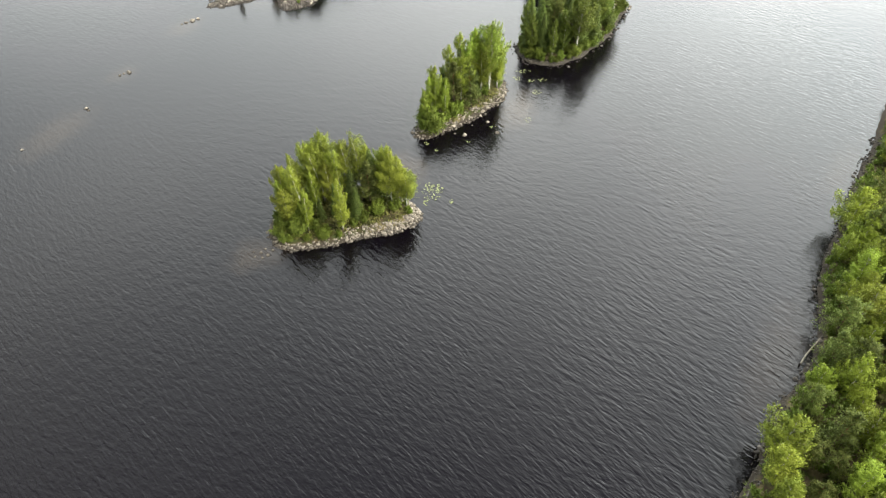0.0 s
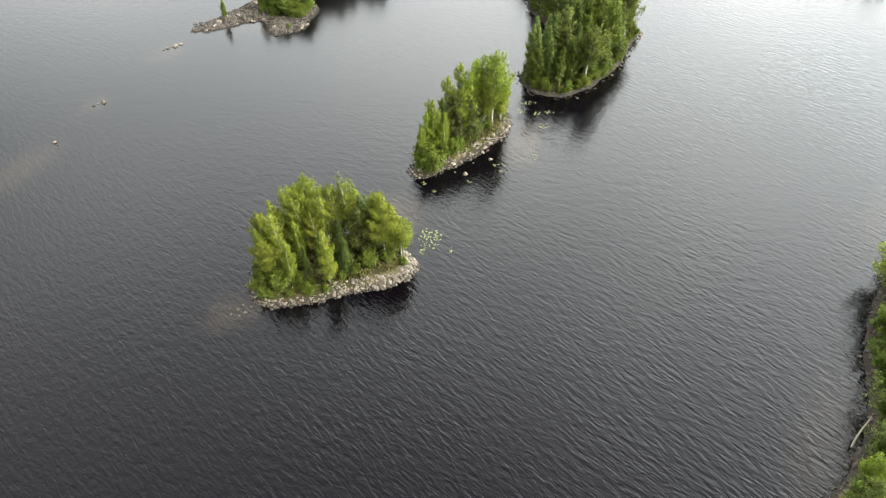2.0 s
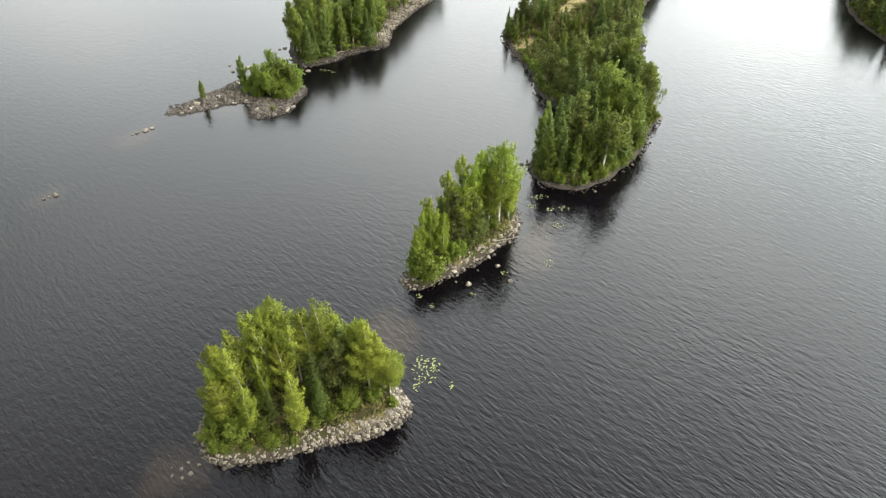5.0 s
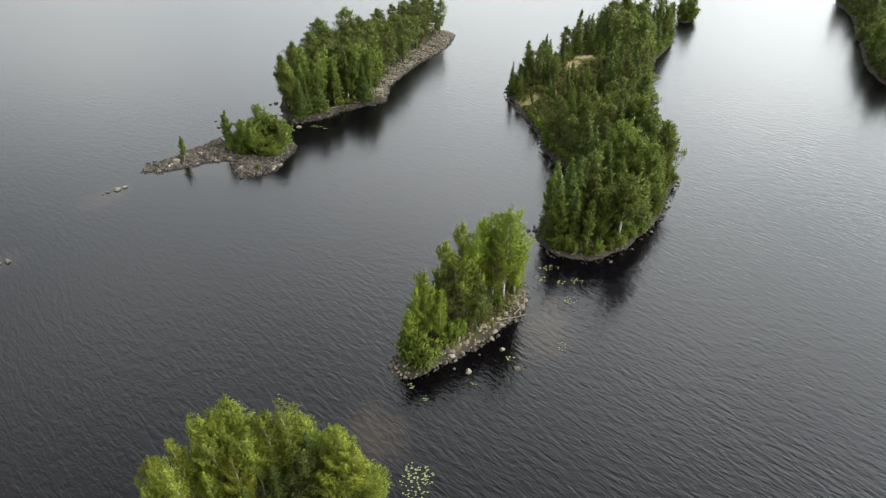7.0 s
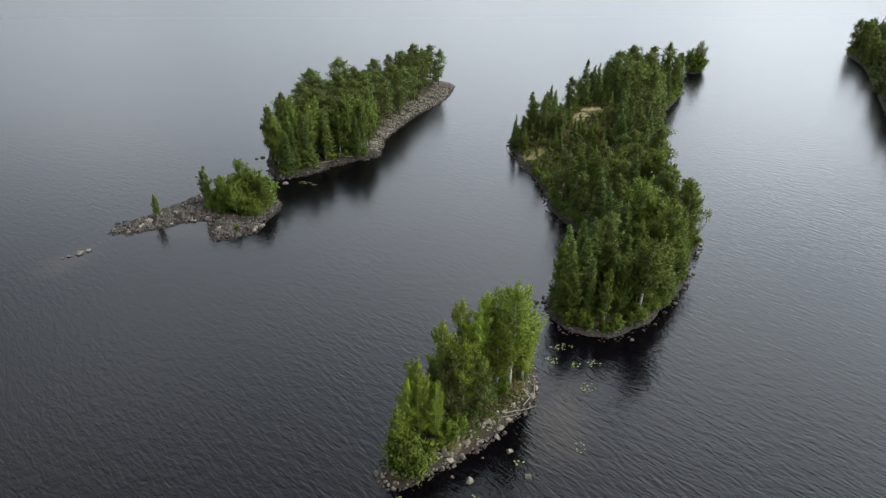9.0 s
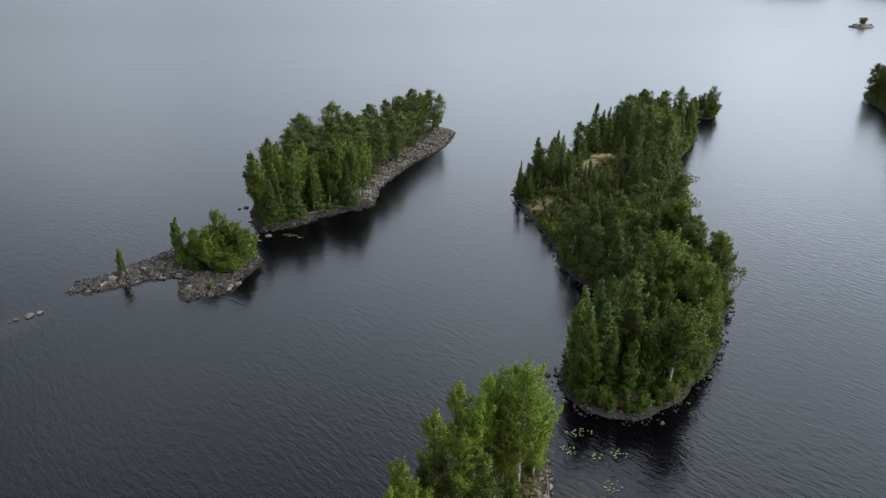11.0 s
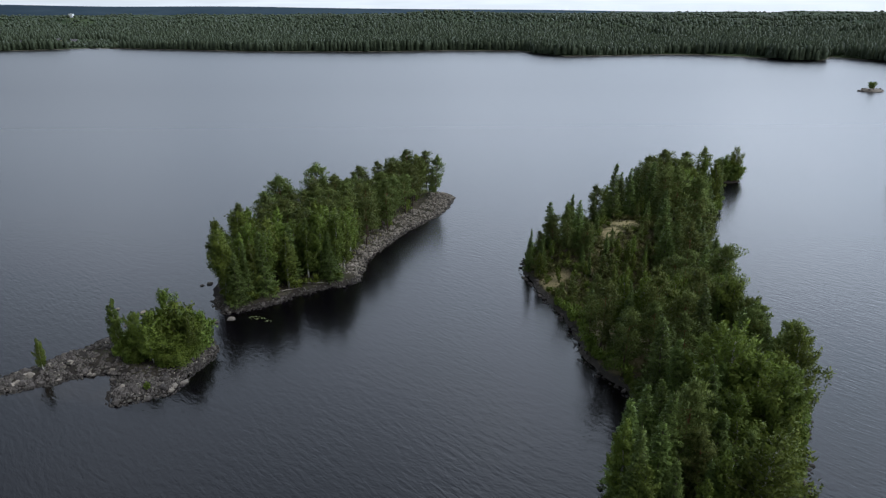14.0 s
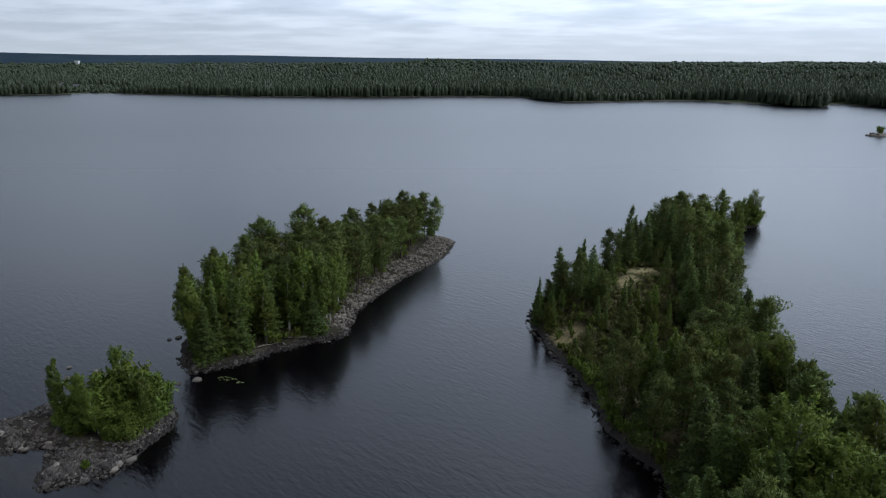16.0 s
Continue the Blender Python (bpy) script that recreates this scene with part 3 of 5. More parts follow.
class Land:
    """A piece of land in the lake: outline, heights, ground mesh and what grows on it."""

    def __init__(self, name, corners, mat, label, bank=0.8, bank_width=1.6, rise=0.05, crest=2.0, hills=(), step=0.8, rough=0.35, kind_word="island"):
        self.seed = corners[0][0] * 0.13
        self.outline = smooth_outline(corners, max(step, 0.9), rough, self.seed)
        self.bank, self.bank_width, self.rise, self.crest, self.hills = bank, bank_width, rise, crest, hills
        lo, hi = self.outline.min(axis=0) - 3.5, self.outline.max(axis=0) + 3.5
        nx, ny = int((hi[0] - lo[0]) / step) + 2, int((hi[1] - lo[1]) / step) + 2
        gx, gy = np.meshgrid(np.linspace(lo[0], hi[0], nx), np.linspace(lo[1], hi[1], ny), indexing="ij")
        pts = np.stack((gx.ravel(), gy.ravel()), axis=1)
        d = inside_distance(self.outline, pts)
        z = self.heights(pts, d)
        idx = np.arange(nx * ny).reshape(nx, ny)
        quads = np.stack((idx[:-1, :-1], idx[1:, :-1], idx[1:, 1:], idx[:-1, 1:]), axis=-1).reshape(-1, 4)
        quads = quads[(d[quads] > -3.2).any(axis=1)]
        used, inverse = np.unique(quads, return_inverse=True)
        verts = np.column_stack((pts, z))[used]
        self.ob = tagged(new(name, mesh_from(name, verts, inverse.reshape(-1, 4), [mat], smooth=True)), label, kind_word, kind="structure")

    def heights(self, pts, d):
        up = np.clip(d / self.bank_width, 0, 1)
        z = self.bank * up * (2 - up) + np.minimum(np.maximum(d - self.bank_width, 0) * self.rise, self.crest)
        for x, y, r, h in self.hills:
            q = ((pts[:, 0] - x) ** 2 + (pts[:, 1] - y) ** 2) / (r * r)
            z = z + h * np.exp(-q) * np.clip(d / 6, 0, 1)
        ragged = np.array([noise.noise(Vector((x * 0.8, y * 0.8, self.seed))) + 0.6 * noise.noise(Vector((x * 0.22, y * 0.22, self.seed))) for x, y in pts])
        z = z + ragged * 0.22 * np.clip(d / 1.5, 0, 1)
        return np.where(d < 0, -0.05 + d * 0.45, z)

    def z(self, x, y):
        p = np.array([(x, y)])
        return float(self.heights(p, inside_distance(self.outline, p))[0])

    def spots(self, count, spacing, edge, tries=9000, keep=None, seed=1):
        """Places at least spacing apart and edge metres from the water."""
        r = np.random.default_rng(seed)
        lo, hi = self.outline.min(axis=0), self.outline.max(axis=0)
        cand = r.uniform(lo, hi, size=(tries, 2))
        d = inside_distance(self.outline, cand)
        cand = cand[d > edge]
        got = []
        for c in cand:
            if keep is not None and not keep(c[0], c[1]):
                continue
            if all((c[0] - g[0]) ** 2 + (c[1] - g[1]) ** 2 > spacing ** 2 for g in got):
                got.append(c)
                if len(got) >= count:
                    break
        return got

    def shore_stones(self, count, sizes, band, meshes, keep=None, seed=1, rubble=0):
        """Loose stones along the bank, each a part of the land; a finer rubble between them."""
        r = np.random.default_rng(seed)
        out = self.outline
        nxt = np.roll(out, -1, axis=0)
        got, guard = 0, 0
        bits = []
        while (got < count or len(bits) < rubble) and guard < 40 * (count + rubble):
            guard += 1
            i = r.integers(len(out))
            p = out[i] + (nxt[i] - out[i]) * r.uniform()
            if keep is not None and not keep(p[0], p[1]):
                continue
            t = (nxt[i] - out[i]) / (np.linalg.norm(nxt[i] - out[i]) + 1e-9)
            inward = np.array((-t[1], t[0]))
            if inside_distance(out, [p + inward * 0.5])[0] < 0:
                inward = -inward
            q = p + inward * (band[0] + (band[1] - band[0]) * r.uniform() ** 1.3)
            if got < count:
                s = sizes[0] + (sizes[1] - sizes[0]) * r.uniform() ** 2.2
                ob = part("stone", meshes[r.integers(len(meshes))], self.ob)
                zz = max(self.z(*q), -0.12)
                ob.matrix_basis = pose(q[0], q[1], zz + 0.08 * s, r.uniform(-25, 25), r.uniform(-25, 25), r.uniform(0, 360)) @ Matrix.Diagonal((s, s * r.uniform(0.75, 1.25), s * r.uniform(0.8, 1.2), 1))
                got += 1
            else:
                bits.append((q[0], q[1], r.uniform(sizes[0] * 0.4, sizes[0] * 1.2)))
        if bits:
            b = np.array(bits)
            z = np.maximum(self.heights(b[:, :2], inside_distance(out, b[:, :2])), -0.1)
            tagged(part("rubble", rubble_mesh(b, z, meshes[0].materials[0], r), self.ob, "small grey stones and gravel along the shore"), kind="stuff")

    def undergrowth(self, count, edge, mat, size, label, keep=None, seed=3, lift=0.35):
        r = np.random.default_rng(seed)
        lo, hi = self.outline.min(axis=0), self.outline.max(axis=0)
        p = r.uniform(lo, hi, size=(count * 3, 2))
        d = inside_distance(self.outline, p)
        ok = d > edge
        if keep is not None:
            ok &= np.array([keep(x, y) for x, y in p])
        patch = np.array([noise.noise(Vector((x * 0.5, y * 0.5, 4.0))) for x, y in p])
        ok &= patch > r.uniform(-0.5, 0.25, len(p))
        p, d = p[ok][:count], d[ok][:count]
        z = self.heights(p, d) + r.exponential(lift, len(p)) * 0.7 + 0.05
        v, f, normals = sprays(np.column_stack((p, z)), size, droop=-0.6, r=r, out=np.tile((0.0, 0.0, 1.0), (len(p), 1)))
        tagged(new("undergrowth", mesh_from("undergrowth", v, f, [mat], smooth=True, normals=normals)), label, "undergrowth", kind="stuff")


def fringe(land, protos, spacing, inset, heights, keep, seed, group, low=3.0):
    """Bushes set along the water's edge."""
    r = np.random.default_rng(seed)
    for x, y in shore_spots(land, spacing, inset, keep, seed):
        planted(protos[r.integers(len(protos))], land, x, y, r.uniform(*heights) / low, r, r.uniform(0.8, 1.2), group)


def shore_spots(land, spacing, inset, keep, seed):
    """Places along the water's edge, inset metres from it."""
    r = np.random.default_rng(seed)
    out = land.outline
    last, got = None, []
    for i in range(len(out)):
        p, q = out[i], out[(i + 1) % len(out)]
        if last is not None and np.linalg.norm(p - last) < spacing * r.uniform(0.6, 1.4):
            continue
        t = (q - p) / (np.linalg.norm(q - p) + 1e-9)
        inward = np.array((-t[1], t[0]))
        if inside_distance(out, [p + inward * 0.6])[0] < 0:
            inward = -inward
        s = p + inward * r.uniform(*inset)
        if keep is None or keep(s[0], s[1]):
            last = p
            got.append(s)
    return got


def thicket(land, places, heights, mat, leaf, per, seed, label):
    """Low shrubs too many to count, in one mesh of leaf sprays."""
    r = np.random.default_rng(seed)
    p = np.array(places)
    z = np.maximum(land.heights(p, inside_distance(land.outline, p)), 0)
    centres, ways, out_n = [], [], []
    for (x, y), g in zip(p, z):
        h = r.uniform(*heights)
        w = h * r.uniform(0.45, 0.8)
        for q in range(5):
            a = r.uniform(0, 6.28)
            mid = np.array((x + w * 0.55 * math.cos(a), y + w * 0.55 * math.sin(a), g + h * r.uniform(0.3, 0.75)))
            d = r.normal(size=(per // 5, 3))
            d /= np.linalg.norm(d, axis=1)[:, None]
            ways.append(d + np.array((0, 0, 0.8)))
            out_n.append(d * 0.8 + np.array((0, 0, 0.6)))
            c = mid + d * r.uniform(0.4, 1.0, (per // 5, 1)) * np.array((w * 0.5, w * 0.5, h * 0.35))
            c[:, 2] = np.maximum(c[:, 2], g + 0.05)
            centres.append(c)
    v, f, normals = sprays(np.concatenate(centres), leaf, stretch=2.2, r=r, ways=np.concatenate(ways), loose=1.0, out=np.concatenate(out_n))
    tagged(new("shrubs", mesh_from("shrubs", v, f, [mat], smooth=True, normals=normals)), label, "shrubs", kind="stuff")


def rubble_mesh(bits, z, mat, r):
    """Many small six-cornered stones in one mesh."""
    k = len(bits)
    corner = np.array([(1, 0, 0), (-1, 0, 0), (0, 1, 0), (0, -1, 0), (0, 0, 0.8), (0, 0, -0.8)]) * 0.55
    face = np.array([(0, 2, 4), (2, 1, 4), (1, 3, 4), (3, 0, 4), (2, 0, 5), (1, 2, 5), (3, 1, 5), (0, 3, 5)])
    v = corner[None] * r.uniform(0.65, 1.25, size=(k, 6, 1)) * bits[:, 2][:, None, None]
    a = r.uniform(0, 6.28, k)
    x = v[:, :, 0] * np.cos(a)[:, None] - v[:, :, 1] * np.sin(a)[:, None]
    y = v[:, :, 0] * np.sin(a)[:, None] + v[:, :, 1] * np.cos(a)[:, None]
    v = np.stack((x + bits[:, 0][:, None], y + bits[:, 1][:, None], v[:, :, 2] + z[:, None] + 0.06), axis=-1)
    f = face[None] + 6 * np.arange(k)[:, None, None]
    return mesh_from("rubble", v.reshape(-1, 3), f.reshape(-1, 3), [mat])


def planted(proto, land, x, y, scale, r, spread=1.0, group=""):
    """A copy of a tree standing on the land."""
    z = max(land.z(x, y), 0.0) - 0.08
    m = pose(x, y, z, r.uniform(-2.5, 2.5), r.uniform(-2.5, 2.5), r.uniform(0, 360)) @ Matrix.Diagonal((scale * spread, scale * spread, scale, 1))
    return tagged(copy_thing(proto, m), group=group)

# ---- lake ----
water = mesh_from("water", [(-5000, -3000, 0), (5000, -3000, 0), (5000, 4950, 0), (-5000, 4950, 0)], [(0, 1, 2, 3)], [WATER])
tagged(new("water", water), "dark brown lake water with small wind waves", "lake", kind="structure")

# ---- islands ----
birch_isle = Land("island_birch", [
    (-28.6, 64.6), (-25.5, 62.7), (-20.6, 63.4), (-15.6, 64.8), (-10.6, 66.2), (-6.2, 68.0), (-5.2, 69.3), (-5.6, 71.0), (-6.4, 73.0),
    (-9, 75.8), (-14, 77.6), (-20, 78), (-26, 75.8), (-29.4, 71.5), (-29.8, 67.5)], ISLAND_GROUND,
    "small island with a bank of pale stones", bank=0.9, bank_width=2.0, rise=0.05, step=0.5)
second_isle = Land("island_narrow", [
    (-6.4, 94.5), (-5.8, 92.2), (-3.8, 91.7), (-1.6, 93.2), (0.9, 95.1), (3.6, 97), (6.3, 99.4), (8.8, 101.6), (11, 104), (12, 107.3), (12.2, 110.7),
    (10.6, 112.4), (7, 112), (2, 109.5), (-2, 105), (-4.8, 100)], ISLAND_GROUND,
    "narrow island with stones and driftwood on its bank", bank=0.9, bank_width=2.0, rise=0.05, step=0.5)
long_isle = Land("island_long", [
    (15.5, 125), (16.5, 121), (18.8, 118.3), (23.4, 117.2), (28, 119.3), (32.8, 123.8), (37.8, 130), (41.6, 138), (44.6, 143.6), (43.6, 149), (43.4, 160), (46.4, 171),
    (50.6, 181), (53.6, 195.5), (60.5, 214.4), (70, 231), (70, 239), (60, 241), (52, 234), (44, 224), (36, 212), (28, 203), (20, 198), (16.8, 192),
    (16.7, 185.5), (18.3, 177.5), (20.2, 170), (21, 162), (20.8, 156.5), (22.5, 152.3), (24.8, 147), (23, 138), (18, 130)], SAND_GROUND,
    "long wooded island with a sandy open hill", bank=0.5, bank_width=1.2, rise=0.09, crest=2.0,
    hills=[(36, 194, 13, 5.6), (45, 212, 12, 2.6), (30, 135, 10, 1.0), (22, 186, 7, 1.5)], step=0.9)
spit = Land("island_spit", [
    (-58.6, 148), (-54.7, 148.7), (-50.6, 150.2), (-46.9, 152.2), (-43.3, 152.8), (-41.2, 151), (-40.8, 147), (-39, 145.8), (-34.8, 147.7), (-32.9, 149.3), (-32.4, 152.5),
    (-31.3, 157.5), (-32.5, 161.8), (-36, 165), (-41, 166.5), (-46, 164.5), (-49.2, 161.5), (-52.4, 157.8), (-55.2, 154), (-57.8, 150.6)], BEACH_GROUND,
    "low stony spit with a few bushes", bank=0.45, bank_width=2.5, rise=0.05, crest=0.6, step=0.6, rough=0.5)
pine_isle = Land("island_pine", [
    (-38.7, 181.8), (-36, 174.5), (-33.2, 171.5), (-27.7, 173.8), (-23.5, 178), (-18.7, 181.3), (-14.1, 184.2), (-13.6, 193.4), (-11.4, 200), (-7, 211.5),
    (-0.6, 222.3), (2.8, 232), (3.9, 239.5), (0.6, 242.5), (-8, 243), (-16, 238), (-24, 226), (-31, 212), (-36, 200), (-39, 190)], BEACH_GROUND,
    "wooded island with a wide grey stony beach", bank=0.9, bank_width=2.5, rise=0.10, crest=2.0, step=0.9)
islet = Land("island_islet", [(78, 254), (79.6, 252.4), (82.4, 252.6), (84.2, 254.5), (82.8, 256.6), (79.6, 256.8)], ISLAND_GROUND, "tiny islet with a leafy tree", step=0.6, bank=0.5)
rock_islet = Land("island_rock", [(237, 456), (240, 452.5), (245, 451), (249, 452.5), (250, 456), (245, 459), (240, 459)], STONE, "bare rocky islet with one small tree", bank=1.6, bank_width=3, step=0.8)
east_isle = Land("island_east", [
    (147, 284), (138, 259), (130, 240), (122, 222), (115, 205), (113.6, 190), (118, 178), (150, 170), (190, 190), (200, 250), (180, 290)], ISLAND_GROUND,
    "wooded island", bank=0.4, bank_width=1.5, rise=0.08, step=2.0)
mainland = Land("shore_mainland", [
    (20, 4), (27, 15), (32.3, 21.6), (37.2, 28), (42.9, 35), (46.6, 38.8), (50.8, 44.8), (55.0, 54.2), (60.2, 62.4), (66.2, 70.2), (72, 78.9), (78.2, 86.9),
    (86.7, 99.5), (98, 113), (120, 118), (170, 90), (170, -40), (60, -50), (20, -30), (15, -10)], ISLAND_GROUND,
    "wooded lake shore with a stony edge and open mossy patches", bank=0.9, bank_width=2.0, rise=0.05, crest=2.5, step=1.2, kind_word="shore")

# ---- trees, built once and planted as copies ----
NEAR = {
    "b": [birch_tree(10, 1.95, 12825, 0.20, leaf=0.088), birch_tree(10, 2.42, 14175, 0.28, leaf=0.088), birch_tree(10, 1.44, 9450, 0.16, leaf=0.088), birch_tree(10, 2.88, 16200, 0.14, leaf=0.088), birch_tree(10, 1.95, 6210, 0.40, 0.06, leaf=0.088)],
    "s": [spruce_tree(10, 2.0, 9000, 0.12), spruce_tree(10, 1.6, 8000, 0.12), spruce_tree(10, 2.4, 10000, 0.12)],
    "p": [pine_tree(10, 1.7, 8000, 0.32, 0.115), pine_tree(10, 2.1, 8500, 0.42, 0.115), pine_tree(10, 1.5, 7500, 0.22, 0.115), pine_tree(10, 1.9, 8500, 0.10, 0.115)],
    "u": [bush(3, 1.7, 4200, 0.12), bush(3, 1.3, 3200, 0.12), bush(3, 2.1, 5000, 0.12)]}
MID = {
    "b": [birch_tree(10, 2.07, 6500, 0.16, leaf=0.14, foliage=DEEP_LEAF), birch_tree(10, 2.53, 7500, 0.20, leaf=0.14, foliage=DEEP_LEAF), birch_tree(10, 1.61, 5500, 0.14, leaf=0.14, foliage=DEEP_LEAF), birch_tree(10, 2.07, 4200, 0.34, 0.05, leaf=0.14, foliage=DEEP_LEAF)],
    "s": NEAR["s"], "p": NEAR["p"], "u": NEAR["u"]}
FRESH = {
    "b": [birch_tree(10, 1.95, 12150, 0.20, leaf=0.088, foliage=FRESH_LEAF), birch_tree(10, 2.42, 13500, 0.26, leaf=0.088, foliage=FRESH_LEAF), birch_tree(10, 1.44, 9450, 0.16, leaf=0.088, foliage=FRESH_LEAF), birch_tree(10, 2.88, 14850, 0.14, leaf=0.088, foliage=FRESH_LEAF), birch_tree(10, 1.95, 7020, 0.38, 0.05, leaf=0.088, foliage=FRESH_LEAF)],
    "s": NEAR["s"], "p": NEAR["p"], "u": NEAR["u"]}
SHORE_TREES = {
    "b": [birch_tree(10, 2.6, 5200, 0.10, leaf=0.16, foliage=FRESH_LEAF), birch_tree(10, 2.2, 4600, 0.12, leaf=0.16), birch_tree(10, 3.0, 5600, 0.08, leaf=0.16, foliage=FRESH_LEAF)],
    "p": [pine_tree(10, 2.4, 5000, 0.12, 0.16), pine_tree(10, 2.8, 5400, 0.16, 0.16)], "s": NEAR["s"][:1]}
FAR = {
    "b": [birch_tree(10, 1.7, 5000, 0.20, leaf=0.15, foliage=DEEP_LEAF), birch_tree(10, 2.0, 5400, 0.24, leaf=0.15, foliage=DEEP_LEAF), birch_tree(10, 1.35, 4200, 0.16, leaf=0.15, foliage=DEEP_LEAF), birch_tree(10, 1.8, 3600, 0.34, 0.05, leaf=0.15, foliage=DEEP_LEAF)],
    "s": [spruce_tree(10, 1.9, 5000, 0.15), spruce_tree(10, 1.5, 4400, 0.14), spruce_tree(10, 2.3, 5400, 0.15)],
    "p": [pine_tree(10, 2.2, 4800, 0.28, 0.14, 0.70), pine_tree(10, 2.2, 4600, 0.45, 0.15, 0.55), pine_tree(10, 2.0, 4600, 0.20, 0.14, 0.80), pine_tree(10, 2.3, 4800, 0.22, 0.14, 0.72)],
    "u": [bush(3, 1.8, 2200, 0.15), bush(3, 1.4, 1700, 0.15), bush(3, 2.1, 2600, 0.15)]}
DISTANT = {
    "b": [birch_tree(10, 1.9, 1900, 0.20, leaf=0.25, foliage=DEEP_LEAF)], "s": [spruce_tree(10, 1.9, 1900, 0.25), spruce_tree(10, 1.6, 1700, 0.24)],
    "p": [pine_tree(10, 2.0, 1900, 0.25, 0.24, 0.85)]}


def plant(land, rows, seed, group, kinds=NEAR):
    """Rows of kind and variant, place and height."""
    r = np.random.default_rng(seed)
    for kind, x, y, h in rows:
        protos = kinds[kind[0]]
        proto = protos[int(kind[1]) % len(protos)]
        planted(proto, land, x, y, h / (3 if kind[0] == "u" else 10), r, r.uniform(0.9, 1.1), group)


def fill(land, mix, count, spacing, edge, heights, seed, group, keep=None, wide=(1.0, 1.35), kinds=FAR, tries=9000):
    """Trees of a mixture of kinds spread over a piece of land."""
    r = np.random.default_rng(seed)
    for x, y in land.spots(count, spacing, edge, tries, keep, seed):
        kind = mix[r.integers(len(mix))]
        protos = kinds[kind]
        h = r.uniform(*heights) * (0.86 if kind == "s" and r.uniform() < 0.4 else 1.0)
        planted(protos[r.integers(len(protos))], land, x, y, (h * 0.4 / 3 if kind == "u" else h / 10), r, r.uniform(*wide), group)


# birch island: the stand seen from the south
plant(birch_isle, [
    ("b1", -9.9, 72.2, 11.5), ("b3", -8.3, 72.6, 10.0), ("b1", -7.4, 71.6, 7.5), ("b0", -11.6, 73.4, 10.5), ("s1", -12.6, 73.0, 11.5), ("p2", -13.4, 72.0, 9.5),
    ("b4", -14.7, 73.6, 12.0), ("b0", -16.6, 74.6, 11.0), ("b4", -18.4, 73.4, 11.0), ("b3", -20.4, 75.8, 12.0), ("b1", -22.2, 75.4, 11.0), ("b4", -21.2, 73.0, 10.5),
    ("b0", -23.4, 74.6, 11.0), ("b2", -25.4, 73.2, 10.5), ("b4", -24.6, 70.6, 10.5), ("b0", -27.4, 71.4, 9.0), ("b2", -27.6, 69.4, 8.2), ("b1", -26.2, 67.6, 7.4),
    ("b2", -23.1, 66.2, 8.6), ("b2", -17.6, 66.4, 10.0), ("s1", -18.9, 69.6, 7.0), ("s0", -15.4, 69.0, 7.0)], 11, "birch island trees")
plant(birch_isle, [
    ("s2", -16.3, 71.6, 8.5), ("s1", -21.2, 68.6, 5.5), ("u0", -25.0, 65.9, 3.6), ("u1", -27.3, 67.0, 3.4), ("u0", -22.0, 66.8, 2.4), ("u1", -20.2, 66.2, 1.8),
    ("u2", -12.2, 70.2, 3.0), ("u1", -9.3, 71.0, 3.0), ("u1", -14.2, 68.4, 2.4), ("u0", -16.0, 67.2, 1.7), ("u2", -24.4, 68.6, 4.4), ("b2", -22.2, 71.0, 8.0), ("b0", -19.6, 71.6, 9.0),
    ("b1", -10.8, 74.6, 9.0), ("b3", -14.0, 75.8, 9.5), ("b2", -27.8, 73.2, 8.0)], 12, "birch island trees")

# narrow island
plant(second_isle, [
    ("b4", 8.4, 106.1, 14.6), ("b1", 8.6, 108.8, 13.0), ("b0", 10.2, 107.6, 11.2), ("b2", 11.0, 108.9, 9.5), ("b0", 6.0, 107.4, 13.0), ("b4", 4.8, 106.0, 12.0), ("b2", 2.6, 106.6, 12.6),
    ("b2", 0.2, 104.4, 11.6), ("b1", 2.6, 102.0, 10.0), ("p3", 4.6, 100.9, 8.8), ("p2", 1.2, 100.6, 9.8), ("s1", -0.8, 101.4, 9.6), ("b0", -2.6, 100.0, 9.8), ("b0", -0.6, 97.6, 8.4),
    ("b1", -2.4, 97.6, 8.2), ("b2", -4.0, 97.2, 8.6), ("b0", -4.8, 95.0, 7.2), ("u0", -3.0, 93.6, 4.8), ("u2", -4.2, 94.4, 4.2), ("u1", 0.8, 97.6, 3.6), ("u0", 2.2, 98.8, 3.0),
    ("b1", 6.8, 105.6, 11.0), ("s0", 5.6, 104.4, 7.0), ("u1", 7.6, 105.2, 2.6)], 13, "narrow island trees", FRESH)

# long island
plant(long_isle, [
    ("b2", 17.9, 126.4, 10.0), ("b0", 18.6, 121.6, 9.2), ("s1", 20.6, 121.0, 10.2), ("b2", 23.0, 119.8, 8.5), ("s0", 21.8, 126.0, 13.0), ("b0", 25.6, 121.4, 9.5), ("p2", 28.4, 123.6, 9.6),
    ("p1", 24.0, 128.6, 12.0), ("b3", 31.0, 135.6, 13.0), ("b1", 33.6, 131.0, 12.0), ("s2", 27.4, 131.4, 12.0), ("b0", 41.2, 144.2, 9.0), ("b2", 39.6, 140.6, 9.0), ("s1", 26.6, 199.4, 10.5),
    ("s2", 22.2, 195.4, 10.0), ("p1", 52.7, 227.0, 13.0), ("s0", 45.0, 219.0, 11.0), ("b0", 68.0, 233.0, 9.0), ("b2", 26.6, 160.0, 11.0), ("u1", 20.6, 119.8, 2.6), ("u0", 24.6, 118.9, 2.4), ("u2", 31.0, 123.6, 2.4)], 14, "long island trees", MID)
